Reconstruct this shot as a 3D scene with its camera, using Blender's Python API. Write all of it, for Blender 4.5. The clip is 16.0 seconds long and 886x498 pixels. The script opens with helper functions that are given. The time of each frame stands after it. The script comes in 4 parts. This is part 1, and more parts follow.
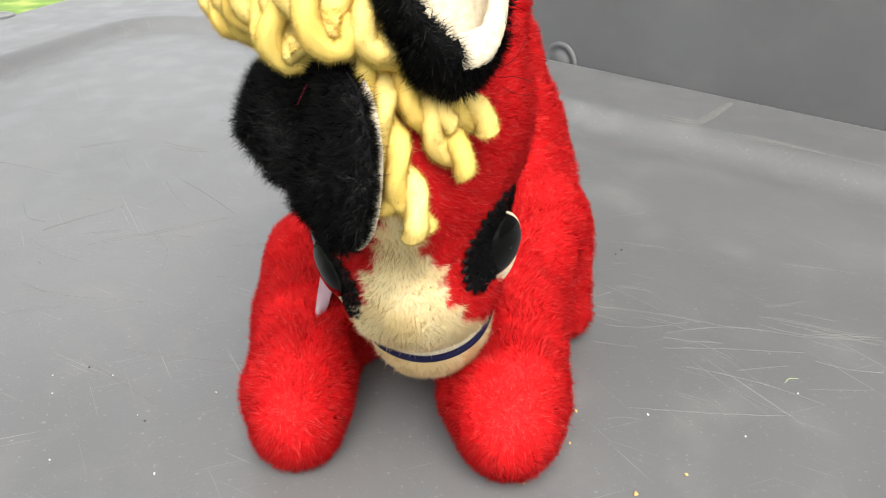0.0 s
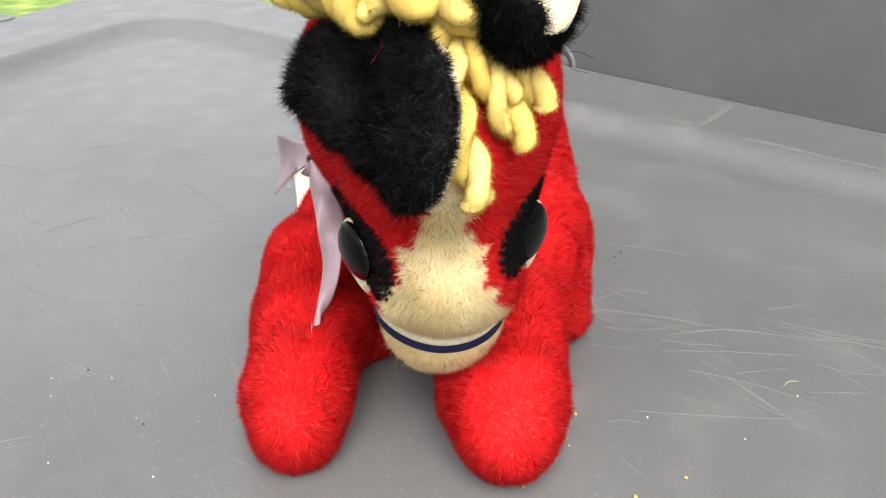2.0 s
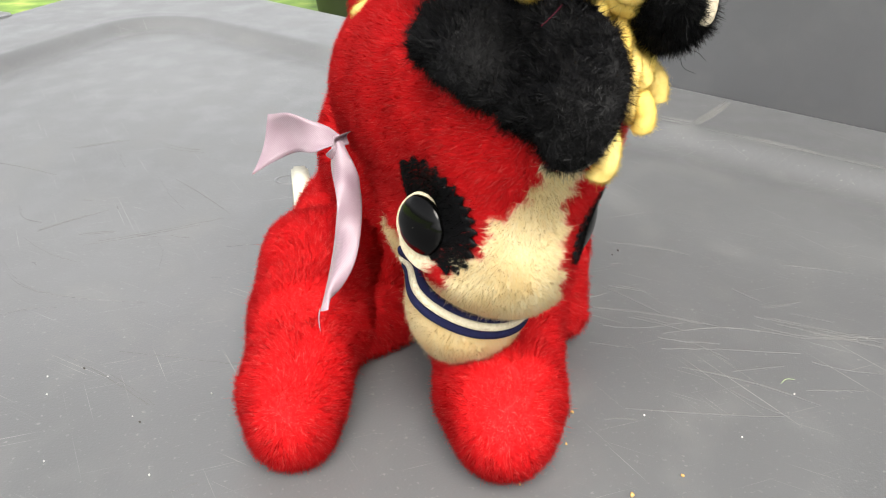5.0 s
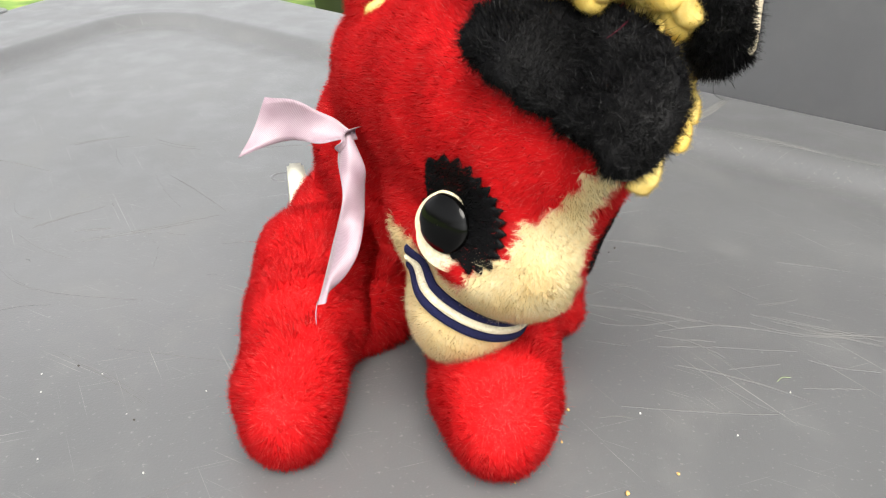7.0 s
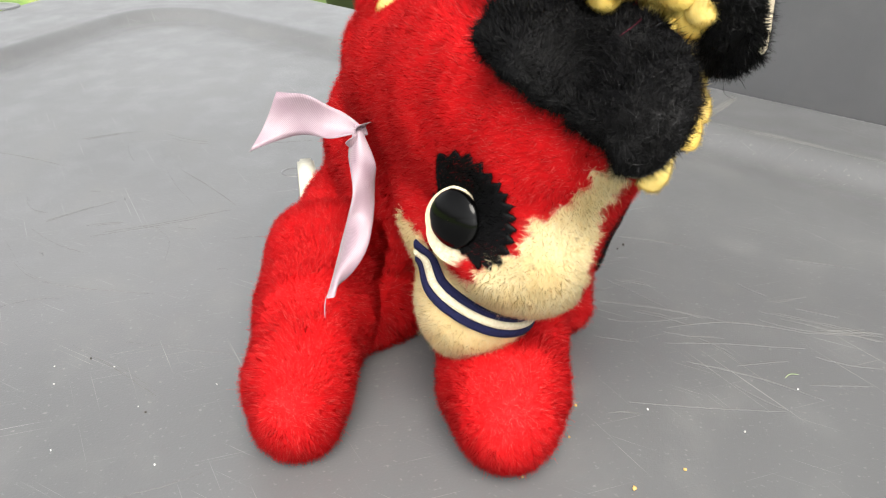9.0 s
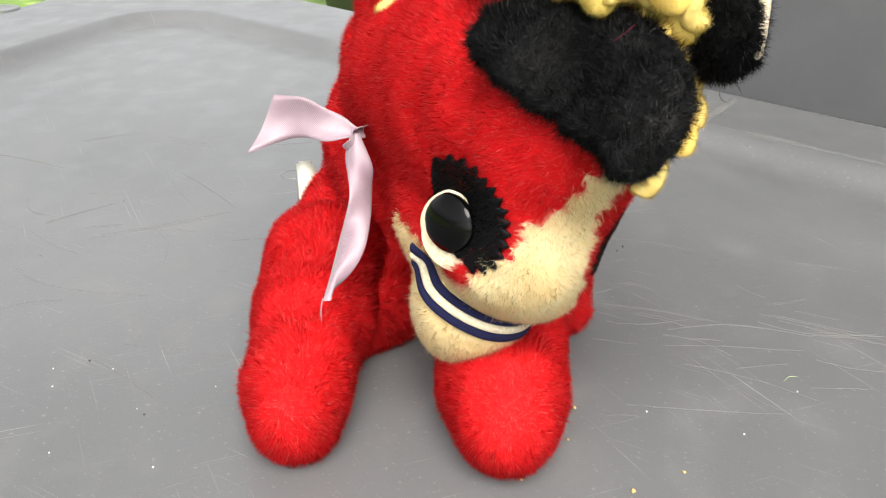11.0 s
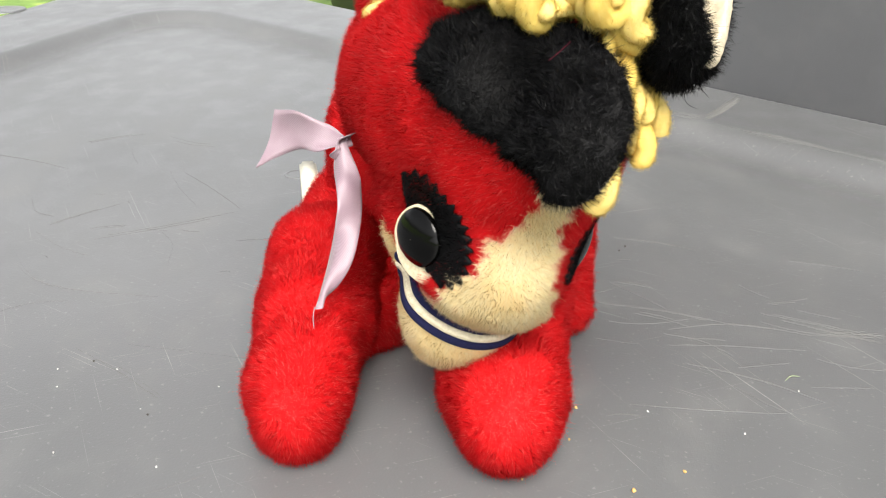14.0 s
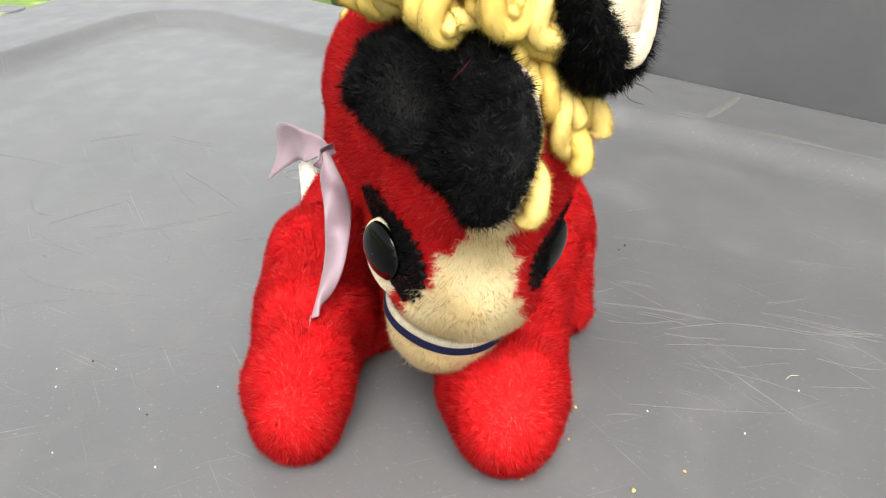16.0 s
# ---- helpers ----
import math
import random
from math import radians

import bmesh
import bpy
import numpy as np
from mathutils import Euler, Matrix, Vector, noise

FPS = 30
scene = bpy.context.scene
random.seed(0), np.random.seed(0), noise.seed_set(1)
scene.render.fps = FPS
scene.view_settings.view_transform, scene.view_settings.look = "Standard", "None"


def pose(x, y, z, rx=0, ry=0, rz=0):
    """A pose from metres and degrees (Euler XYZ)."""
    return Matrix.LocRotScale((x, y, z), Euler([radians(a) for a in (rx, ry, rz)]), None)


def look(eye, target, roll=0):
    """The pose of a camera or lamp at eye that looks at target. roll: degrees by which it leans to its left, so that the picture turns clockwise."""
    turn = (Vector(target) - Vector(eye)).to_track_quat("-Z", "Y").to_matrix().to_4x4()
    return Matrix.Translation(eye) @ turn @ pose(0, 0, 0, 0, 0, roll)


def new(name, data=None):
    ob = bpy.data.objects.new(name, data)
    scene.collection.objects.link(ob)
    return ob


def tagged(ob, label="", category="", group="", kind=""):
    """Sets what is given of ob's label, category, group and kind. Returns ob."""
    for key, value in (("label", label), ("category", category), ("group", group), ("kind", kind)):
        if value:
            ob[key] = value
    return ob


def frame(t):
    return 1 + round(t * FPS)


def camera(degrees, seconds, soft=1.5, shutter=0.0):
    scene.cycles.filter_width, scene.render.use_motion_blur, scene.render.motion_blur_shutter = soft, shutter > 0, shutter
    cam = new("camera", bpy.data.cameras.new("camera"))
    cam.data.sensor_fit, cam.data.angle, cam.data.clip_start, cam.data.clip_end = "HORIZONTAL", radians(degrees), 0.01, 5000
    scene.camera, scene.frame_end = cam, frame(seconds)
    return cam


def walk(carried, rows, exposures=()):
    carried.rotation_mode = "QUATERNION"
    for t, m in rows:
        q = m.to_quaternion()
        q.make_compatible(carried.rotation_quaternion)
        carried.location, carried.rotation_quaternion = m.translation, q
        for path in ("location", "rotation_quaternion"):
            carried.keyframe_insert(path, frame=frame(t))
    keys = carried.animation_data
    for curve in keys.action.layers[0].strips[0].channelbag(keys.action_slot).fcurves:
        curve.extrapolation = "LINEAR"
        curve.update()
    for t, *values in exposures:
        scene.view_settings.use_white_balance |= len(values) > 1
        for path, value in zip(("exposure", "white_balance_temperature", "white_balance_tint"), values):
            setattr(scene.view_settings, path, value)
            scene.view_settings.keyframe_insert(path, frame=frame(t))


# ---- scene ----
# camera: hand-held, almost still
cam = camera(54, 16.0, soft=1.1)
PATH = [
    (0, -0.0016, -0.3002, 0.1997, 65.20, 0.07, -0.24),
    (0.5, -0.0018, -0.2998, 0.1992, 65.30, 0.07, -0.31),
    (1, -0.0017, -0.2995, 0.1994, 65.34, 0.01, -0.36),
    (1.5, -0.0019, -0.2994, 0.1992, 65.34, 0.00, -0.34),
    (2, -0.0015, -0.3000, 0.1997, 65.37, 0.07, -0.28),
    (2.5, -0.0015, -0.2997, 0.1995, 65.35, 0.05, -0.26),
    (3, -0.0016, -0.3001, 0.1995, 65.37, 0.04, -0.28),
    (3.5, -0.0013, -0.2996, 0.1989, 65.26, -0.07, -0.26),
    (4, -0.0016, -0.2996, 0.1992, 65.25, -0.03, -0.35),
    (6.5, -0.0004, -0.2989, 0.1994, 65.17, -0.10, -0.49),
    (7, -0.0004, -0.2985, 0.1991, 65.05, -0.14, -0.52),
    (7.5, -0.0005, -0.2995, 0.1989, 64.86, -0.22, -0.33),
    (8, -0.0005, -0.3006, 0.1995, 64.67, -0.27, -0.01),
    (8.5, -0.0003, -0.3003, 0.1995, 64.72, -0.23, 0.09),
    (9, -0.0002, -0.3003, 0.1999, 64.76, -0.11, 0.16),
    (11.5, 0.0005, -0.3000, 0.1999, 64.90, -0.12, 0.16),
    (12, 0.0010, -0.3002, 0.2000, 64.82, -0.04, 0.29),
    (12.5, 0.0014, -0.3005, 0.2006, 64.82, 0.03, 0.36),
    (13, 0.0016, -0.3006, 0.2008, 64.89, 0.11, 0.36),
    (13.5, 0.0020, -0.3005, 0.2011, 64.91, 0.16, 0.42),
    (14, 0.0022, -0.3009, 0.2011, 64.80, 0.17, 0.49),
    (14.5, 0.0019, -0.3002, 0.2005, 64.63, 0.09, 0.42),
    (15, 0.0020, -0.3000, 0.2004, 64.67, 0.08, 0.37),
    (15.5, 0.0025, -0.3001, 0.2009, 64.68, 0.18, 0.44),
    (16, 0.0024, -0.3003, 0.2012, 64.72, 0.21, 0.46),
]
walk(cam, [(t, pose(*row)) for t, *row in PATH])

# light: a bright overcast sky with a very soft sun
SUN_ELEVATION, SUN_TURN = radians(47), radians(174)
world = bpy.data.worlds.new("world")
scene.world = world
world.use_nodes = True
wn = world.node_tree.nodes
sky = wn.new("ShaderNodeTexSky")
sky.sky_type, sky.sun_disc = "NISHITA", False
sky.sun_elevation, sky.sun_rotation = SUN_ELEVATION, SUN_TURN
sky.dust_density = 4.0
grey_sky = wn.new("ShaderNodeHueSaturation")
grey_sky.inputs["Saturation"].default_value = 0.12
world.node_tree.links.new(sky.outputs[0], grey_sky.inputs["Color"])
world.node_tree.links.new(grey_sky.outputs[0], wn["Background"].inputs["Color"])
wn["Background"].inputs["Strength"].default_value = 0.15
sun = new("sun", bpy.data.lights.new("sun", "SUN"))
sun.data.energy, sun.data.angle, sun.data.color = 3.3, radians(42), (1.0, 0.94, 0.83)
sun_from = Vector((math.sin(SUN_TURN) * math.cos(SUN_ELEVATION), math.cos(SUN_TURN) * math.cos(SUN_ELEVATION), math.sin(SUN_ELEVATION)))
sun.matrix_world = look(sun_from * 5, (0, 0, 0))
scene.view_settings.exposure = 1.33


# ---- materials ----
def material(name):
    m = bpy.data.materials.new(name)
    m.use_nodes = True
    nodes, links = m.node_tree.nodes, m.node_tree.links
    return m, nodes, links, nodes["Principled BSDF"]


def ramp(nodes, stops):
    r = nodes.new("ShaderNodeValToRGB")
    e = r.color_ramp.elements
    while len(e) < len(stops):
        e.new(0.5)
    for k, (p, c) in zip(e, stops):
        k.position, k.color = p, (*c, 1)
    return r


def noise_tex(nodes, links, scale, detail=4.0, coords="Object", stretch=None):
    co = nodes.new("ShaderNodeTexCoord")
    n = nodes.new("ShaderNodeTexNoise")
    n.inputs["Scale"].default_value, n.inputs["Detail"].default_value = scale, detail
    if stretch:
        mp = nodes.new("ShaderNodeMapping")
        mp.inputs["Scale"].default_value = stretch
        links.new(co.outputs[coords], mp.inputs["Vector"])
        links.new(mp.outputs[0], n.inputs["Vector"])
    else:
        links.new(co.outputs[coords], n.inputs["Vector"])
    return n


def mix(nodes, links, kind, fac, a, b):
    """Mix two colours; a, b and fac are sockets or values."""
    m = nodes.new("ShaderNodeMix")
    m.data_type, m.blend_type = "RGBA", kind
    for key, value in ((0, fac), (6, a), (7, b)):
        if isinstance(value, bpy.types.NodeSocket):
            links.new(value, m.inputs[key])
        else:
            m.inputs[key].default_value = value if key == 0 else (*value, 1)
    return m.outputs[2]


def plush(name, stops, blotch, sheen=0.0, rough=0.85, blotch_scale=45.0, through_light=0.3, gloss=0.1):
    """Pile fabric: each strand takes its own tone, and the pile lies in lighter and darker patches."""
    m, nodes, links, b = material(name)
    geo = nodes.new("ShaderNodeNewGeometry")
    r = ramp(nodes, stops)
    links.new(geo.outputs["Random Per Island"], r.inputs[0])
    n = noise_tex(nodes, links, blotch_scale, 3.0)
    r2 = ramp(nodes, [(0.35, blotch[0]), (0.65, blotch[1])])
    links.new(n.outputs[0], r2.inputs[0])
    links.new(mix(nodes, links, "MULTIPLY", 1.0, r.outputs[0], r2.outputs[0]), b.inputs["Base Color"])
    b.inputs["Roughness"].default_value = rough
    b.inputs["Sheen Weight"].default_value = sheen
    b.inputs["Sheen Roughness"].default_value = 0.4
    b.inputs["Specular IOR Level"].default_value = gloss
    thin = nodes.new("ShaderNodeBsdfTranslucent")
    links.new(b.inputs["Base Color"].links[0].from_socket, thin.inputs["Color"])
    both = nodes.new("ShaderNodeMixShader")
    both.inputs[0].default_value = through_light
    links.new(b.outputs[0], both.inputs[1])
    links.new(thin.outputs[0], both.inputs[2])
    links.new(both.outputs[0], nodes["Material Output"].inputs["Surface"])
    return m


RED = plush("red_plush", [(0.0, (0.58, 0.006, 0.010)), (0.55, (0.70, 0.010, 0.015)), (0.9, (0.80, 0.026, 0.028)), (1.0, (0.86, 0.17, 0.15))],
            ((0.86, 0.83, 0.83), (1.0, 1.0, 1.0)), rough=0.6, through_light=0.42, gloss=0.14)
BLACK = plush("black_plush", [(0.0, (0.0015, 0.0015, 0.002)), (0.90, (0.003, 0.003, 0.0035)), (1.0, (0.04, 0.04, 0.041))],
              ((0.7, 0.7, 0.7), (1.0, 1.0, 1.0)), rough=0.5, through_light=0.03, gloss=0.07)
CREAM = plush("cream_plush", [(0.0, (0.93, 0.77, 0.45)), (0.6, (0.98, 0.87, 0.57)), (1.0, (0.99, 0.94, 0.76))],
              ((0.95, 0.90, 0.78), (1.0, 1.0, 1.0)), rough=0.7, blotch_scale=85.0, through_light=0.5, gloss=0.12)
YELLOW = plush("yellow_yarn", [(0.0, (0.74, 0.55, 0.13)), (0.6, (0.82, 0.65, 0.20)), (1.0, (0.90, 0.78, 0.38))], ((0.92, 0.87, 0.78), (1.0, 1.0, 1.0)), rough=0.85, through_light=0.4)


def felt(name, colour, scale=900.0):
    m, nodes, links, b = material(name)
    n = noise_tex(nodes, links, scale, 5.0)
    r = ramp(nodes, [(0.3, tuple(c * 0.72 for c in colour)), (0.7, colour)])
    links.new(n.outputs[0], r.inputs[0])
    links.new(r.outputs[0], b.inputs["Base Color"])
    bump = nodes.new("ShaderNodeBump")
    bump.inputs["Strength"].default_value, bump.inputs["Distance"].default_value = 0.6, 0.0006
    links.new(n.outputs[0], bump.inputs["Height"])
    links.new(bump.outputs[0], b.inputs["Normal"])
    b.inputs["Roughness"].default_value = 0.95
    b.inputs["Specular IOR Level"].default_value = 0.15
    return m


WHITE_FELT = felt("white_felt", (0.54, 0.47, 0.33))
LINING = felt("cream_lining", (0.44, 0.385, 0.29), 500.0)


def woven(name, colour):
    """Flat woven braid: ribs across its run and a few stray light threads."""
    m, nodes, links, b = material(name)
    co = nodes.new("ShaderNodeTexCoord")
    ribs = nodes.new("ShaderNodeTexWave")
    ribs.wave_type, ribs.bands_direction = "BANDS", "DIAGONAL"
    ribs.inputs["Scale"].default_value, ribs.inputs["Distortion"].default_value = 800.0, 1.0
    links.new(co.outputs["Object"], ribs.inputs["Vector"])
    n = noise_tex(nodes, links, 1600.0, 4.0)
    r = ramp(nodes, [(0.3, tuple(c * 0.6 for c in colour)), (0.62, colour), (0.8, tuple(min(1.0, c * 1.5 + 0.01) for c in colour))])
    links.new(n.outputs[0], r.inputs[0])
    links.new(mix(nodes, links, "MULTIPLY", 0.25, r.outputs[0], ribs.outputs[0]), b.inputs["Base Color"])
    bump = nodes.new("ShaderNodeBump")
    bump.inputs["Strength"].default_value, bump.inputs["Distance"].default_value = 0.5, 0.0003
    links.new(ribs.outputs[0], bump.inputs["Height"])
    links.new(bump.outputs[0], b.inputs["Normal"])
    b.inputs["Roughness"].default_value = 0.9
    b.inputs["Specular IOR Level"].default_value = 0.15
    return m


BRAID_BLUE = woven("navy_braid", (0.006, 0.007, 0.034))
BRAID_WHITE = woven("white_braid", (0.50, 0.45, 0.33))
THREAD_RED = felt("red_thread", (0.09, 0.004, 0.015))
DARK_FELT = felt("black_felt", (0.008, 0.008, 0.009))


def glossy_black():
    m, nodes, links, b = material("black_glass_eye")
    b.inputs["Base Color"].default_value = (0.0008, 0.0008, 0.0008, 1)
    b.inputs["Roughness"].default_value = 0.09
    n = noise_tex(nodes, links, 300.0)
    r = ramp(nodes, [(0.4, (0.10, 0.10, 0.10)), (0.8, (0.16, 0.16, 0.16))])
    links.new(n.outputs[0], r.inputs[0])
    links.new(r.outputs[0], b.inputs["Roughness"])
    b.inputs["Specular IOR Level"].default_value = 0.15
    return m


EYE_BLACK = glossy_black()


def satin():
    m, nodes, links, b = material("pink_satin")
    co = nodes.new("ShaderNodeTexCoord")
    w = nodes.new("ShaderNodeTexWave")
    w.wave_type, w.bands_direction = "BANDS", "DIAGONAL"
    w.inputs["Scale"].default_value, w.inputs["Distortion"].default_value = 900.0, 0.3
    links.new(co.outputs["Object"], w.inputs["Vector"])
    r = ramp(nodes, [(0.0, (0.17, 0.125, 0.150)), (1.0, (0.225, 0.17, 0.197))])
    links.new(w.outputs[0], r.inputs[0])
    n = noise_tex(nodes, links, 90.0)
    r2 = ramp(nodes, [(0.35, (0.85, 0.78, 0.82)), (0.65, (1.0, 1.0, 1.0))])
    links.new(n.outputs[0], r2.inputs[0])
    links.new(mix(nodes, links, "MULTIPLY", 1.0, r.outputs[0], r2.outputs[0]), b.inputs["Base Color"])
    bump = nodes.new("ShaderNodeBump")
    bump.inputs["Strength"].default_value, bump.inputs["Distance"].default_value = 0.3, 0.00025
    links.new(w.outputs[0], bump.inputs["Height"])
    links.new(bump.outputs[0], b.inputs["Normal"])
    b.inputs["Roughness"].default_value = 0.42
    b.inputs["Sheen Weight"].default_value = 0.1
    return m


SATIN = satin()


def grey_plastic(name, base, rough, dust=0.12, scratch=0.35):
    """Moulded resin: fine leather grain, cloudy dust and scuffs."""
    m, nodes, links, b = material(name)
    n1 = noise_tex(nodes, links, 5.0, 6.0)
    n2 = noise_tex(nodes, links, 30.0, 8.0, stretch=(1.0, 0.7, 1.0))
    r1 = ramp(nodes, [(0.35, tuple(c * 0.9 for c in base)), (0.7, tuple(c * 1.12 for c in base))])
    links.new(n1.outputs[0], r1.inputs[0])
    r2 = ramp(nodes, [(0.52, (0, 0, 0)), (0.8, (dust, dust, dust))])
    links.new(n2.outputs[0], r2.inputs[0])
    tone = mix(nodes, links, "MIX", r2.outputs[0], r1.outputs[0], (0.30, 0.298, 0.29))
    for turn, size in ((0.35, (14.0, 1300.0, 1.0)), (-0.55, (18.0, 1500.0, 1.0)), (-1.1, (10.0, 1200.0, 1.0))):
        line = noise_tex(nodes, links, 1.0, 2.0, stretch=size)
        way = line.inputs["Vector"].links[0].from_node
        way.vector_type = "TEXTURE"
        way.inputs["Rotation"].default_value = (0, 0, turn)
        way.inputs["Scale"].default_value = (1 / size[0], 1 / size[1], 1)
        thin = ramp(nodes, [(0.69, (0, 0, 0)), (0.78, (scratch, scratch, scratch))])
        links.new(line.outputs[0], thin.inputs[0])
        tone = mix(nodes, links, "MIX", thin.outputs[0], tone, (0.42, 0.42, 0.40))
    speck = noise_tex(nodes, links, 420.0, 2.0)
    dots = ramp(nodes, [(0.64, (0, 0, 0)), (0.76, (scratch * 0.7, scratch * 0.7, scratch * 0.7))])
    links.new(speck.outputs[0], dots.inputs[0])
    tone = mix(nodes, links, "MIX", dots.outputs[0], tone, (0.30, 0.30, 0.29))
    links.new(tone, b.inputs["Base Color"])
    grain = noise_tex(nodes, links, 900.0, 3.0)
    bump = nodes.new("ShaderNodeBump")
    bump.inputs["Strength"].default_value, bump.inputs["Distance"].default_value = 0.22, 0.0004
    links.new(grain.outputs[0], bump.inputs["Height"])
    links.new(bump.outputs[0], b.inputs["Normal"])
    rr = ramp(nodes, [(0.3, (rough, rough, rough)), (0.75, (rough + 0.14, rough + 0.14, rough + 0.14))])
    links.new(n2.outputs[0], rr.inputs[0])
    links.new(rr.outputs[0], b.inputs["Roughness"])
    return m


TABLE_GREY = grey_plastic("grey_resin", (0.079, 0.081, 0.084), 0.30, 0.12)
PANEL_GREY = grey_plastic("dark_grey_resin", (0.054, 0.056, 0.060), 0.6, 0.05, 0.01)


def plain(name, colour, rough=0.8):
    m, nodes, links, b = material(name)
    n = noise_tex(nodes, links, 400.0)
    r = ramp(nodes, [(0.3, tuple(c * 0.8 for c in colour)), (0.7, colour)])
    links.new(n.outputs[0], r.inputs[0])
    links.new(r.outputs[0], b.inputs["Base Color"])
    b.inputs["Roughness"].default_value = rough
    return m


SCRATCH = plain("pale_scuff", (0.112, 0.112, 0.110), 0.9)
CRUMB = plain("tan_crumb", (0.42, 0.27, 0.09))
LINT = plain("white_lint", (0.42, 0.42, 0.40))
GRASS = plain("dry_grass", (0.20, 0.25, 0.13))
CRUMB_DARK = plain("dark_crumb", (0.04, 0.035, 0.03))
POT_GREEN = plain("olive_glaze", (0.022, 0.026, 0.012), 0.5)
TAG_WHITE = plain("white_plastic", (0.50, 0.48, 0.39), 0.5)


def lawn():
    m, nodes, links, b = material("lawn")
    n = noise_tex(nodes, links, 9.0, 6.0)
    r = ramp(nodes, [(0.3, (0.05, 0.10, 0.015)), (0.55, (0.12, 0.20, 0.03)), (0.75, (0.27, 0.29, 0.07))])
    links.new(n.outputs[0], r.inputs[0])
    links.new(r.outputs[0], b.inputs["Base Color"])
    b.inputs["Roughness"].default_value = 0.9
    return m


LAWN = lawn()


# ---- mesh tools ----
def mesh_object(name, verts, faces, mat, parent=None, smooth=True):
    me = bpy.data.meshes.new(name)
    me.from_pydata(np.asarray(verts, dtype=float).tolist() if len(verts) < 200000 else verts, [], faces)
    if smooth:
        me.polygons.foreach_set("use_smooth", np.ones(len(me.polygons), dtype=bool))
    me.materials.append(mat)
    me.update()
    ob = new(name, me)
    ob.parent = parent
    return ob


def part(name, bm, mat, parent, label=""):
    me = bpy.data.meshes.new(name)
    bm.to_mesh(me)
    bm.free()
    me.polygons.foreach_set("use_smooth", np.ones(len(me.polygons), dtype=bool))
    me.materials.append(mat)
    ob = new(name, me)
    ob.parent = parent
    return tagged(ob, label)


def ellipsoid(p, c, r):
    """About the distance of the points p from an ellipsoid."""
    q = (p - np.array(c)) / np.array(r)
    k0 = np.linalg.norm(q, axis=-1)
    k1 = np.linalg.norm(q / np.array(r), axis=-1) + 1e-9
    return k0 * (k0 - 1) / k1


def capsule(p, a, b, ra, rb):
    a, b = np.array(a, float), np.array(b, float)
    t = np.clip((p - a) @ (b - a) / ((b - a) @ (b - a)), 0, 1)
    return np.linalg.norm(p - a - t[..., None] * (b - a), axis=-1) - (ra + (rb - ra) * t)


def blend(d, e, k):
    h = np.clip(0.5 + 0.5 * (e - d) / k, 0, 1)
    return e + (d - e) * h - k * h * (1 - h)


def surface(sdf, lo, hi, step):
    """Surface of a solid given by its distance function, as a smooth mesh of quads (surface nets)."""
    lo, hi = np.array(lo, float), np.array(hi, float)
    n = np.ceil((hi - lo) / step).astype(int) + 1
    g = np.stack(np.meshgrid(*[lo[i] + step * np.arange(n[i]) for i in range(3)], indexing="ij"), -1)
    d = sdf(g)
    inside = d < 0
    cells = tuple(n - 1)
    total, count = np.zeros((*cells, 3)), np.zeros(cells)
    offs = [(i, j, k) for i in (0, 1) for j in (0, 1) for k in (0, 1)]
    for a in offs:
        for b in offs:
            if sum(b) - sum(a) != 1 or any(b[i] < a[i] for i in range(3)):
                continue
            sa = tuple(slice(a[i], a[i] + cells[i]) for i in range(3))
            sb = tuple(slice(b[i], b[i] + cells[i]) for i in range(3))
            cross = inside[sa] != inside[sb]
            t = np.where(cross, d[sa] / (d[sa] - d[sb] + 1e-12), 0)
            total += np.where(cross[..., None], g[sa] + t[..., None] * (g[sb] - g[sa]), 0)
            count += cross
    used = count > 0
    index = -np.ones(cells, int)
    index[used] = np.arange(used.sum())
    verts = total[used] / count[used][:, None]
    faces = []
    for ax in range(3):
        u, v = (ax + 1) % 3, (ax + 2) % 3
        s0, s1 = [slice(1, -1)] * 3, [slice(1, -1)] * 3
        s0[ax], s1[ax] = slice(0, -1), slice(1, None)
        a, b = inside[tuple(s0)], inside[tuple(s1)]
        for flip in (False, True):
            where = np.argwhere((a != b) & (a if not flip else b))
            if not len(where):
                continue
            base = where.copy()
            base[:, u] += 1
            base[:, v] += 1
            quad = []
            for du, dv in ((0, 0), (-1, 0), (-1, -1), (0, -1)):
                c = base.copy()
                c[:, u] += du
                c[:, v] += dv
                quad.append(index[c[:, 0], c[:, 1], c[:, 2]])
            q = np.stack(quad, 1)
            faces.append(q if not flip else q[:, ::-1])
    return verts, np.concatenate(faces)


def facenormals(verts, faces):
    a, b = verts[faces[:, 2]] - verts[faces[:, 0]], verts[faces[:, 3]] - verts[faces[:, 1]]
    n = np.cross(a, b)
    area = np.linalg.norm(n, axis=1) / 2
    return n / (2 * area[:, None] + 1e-15), area


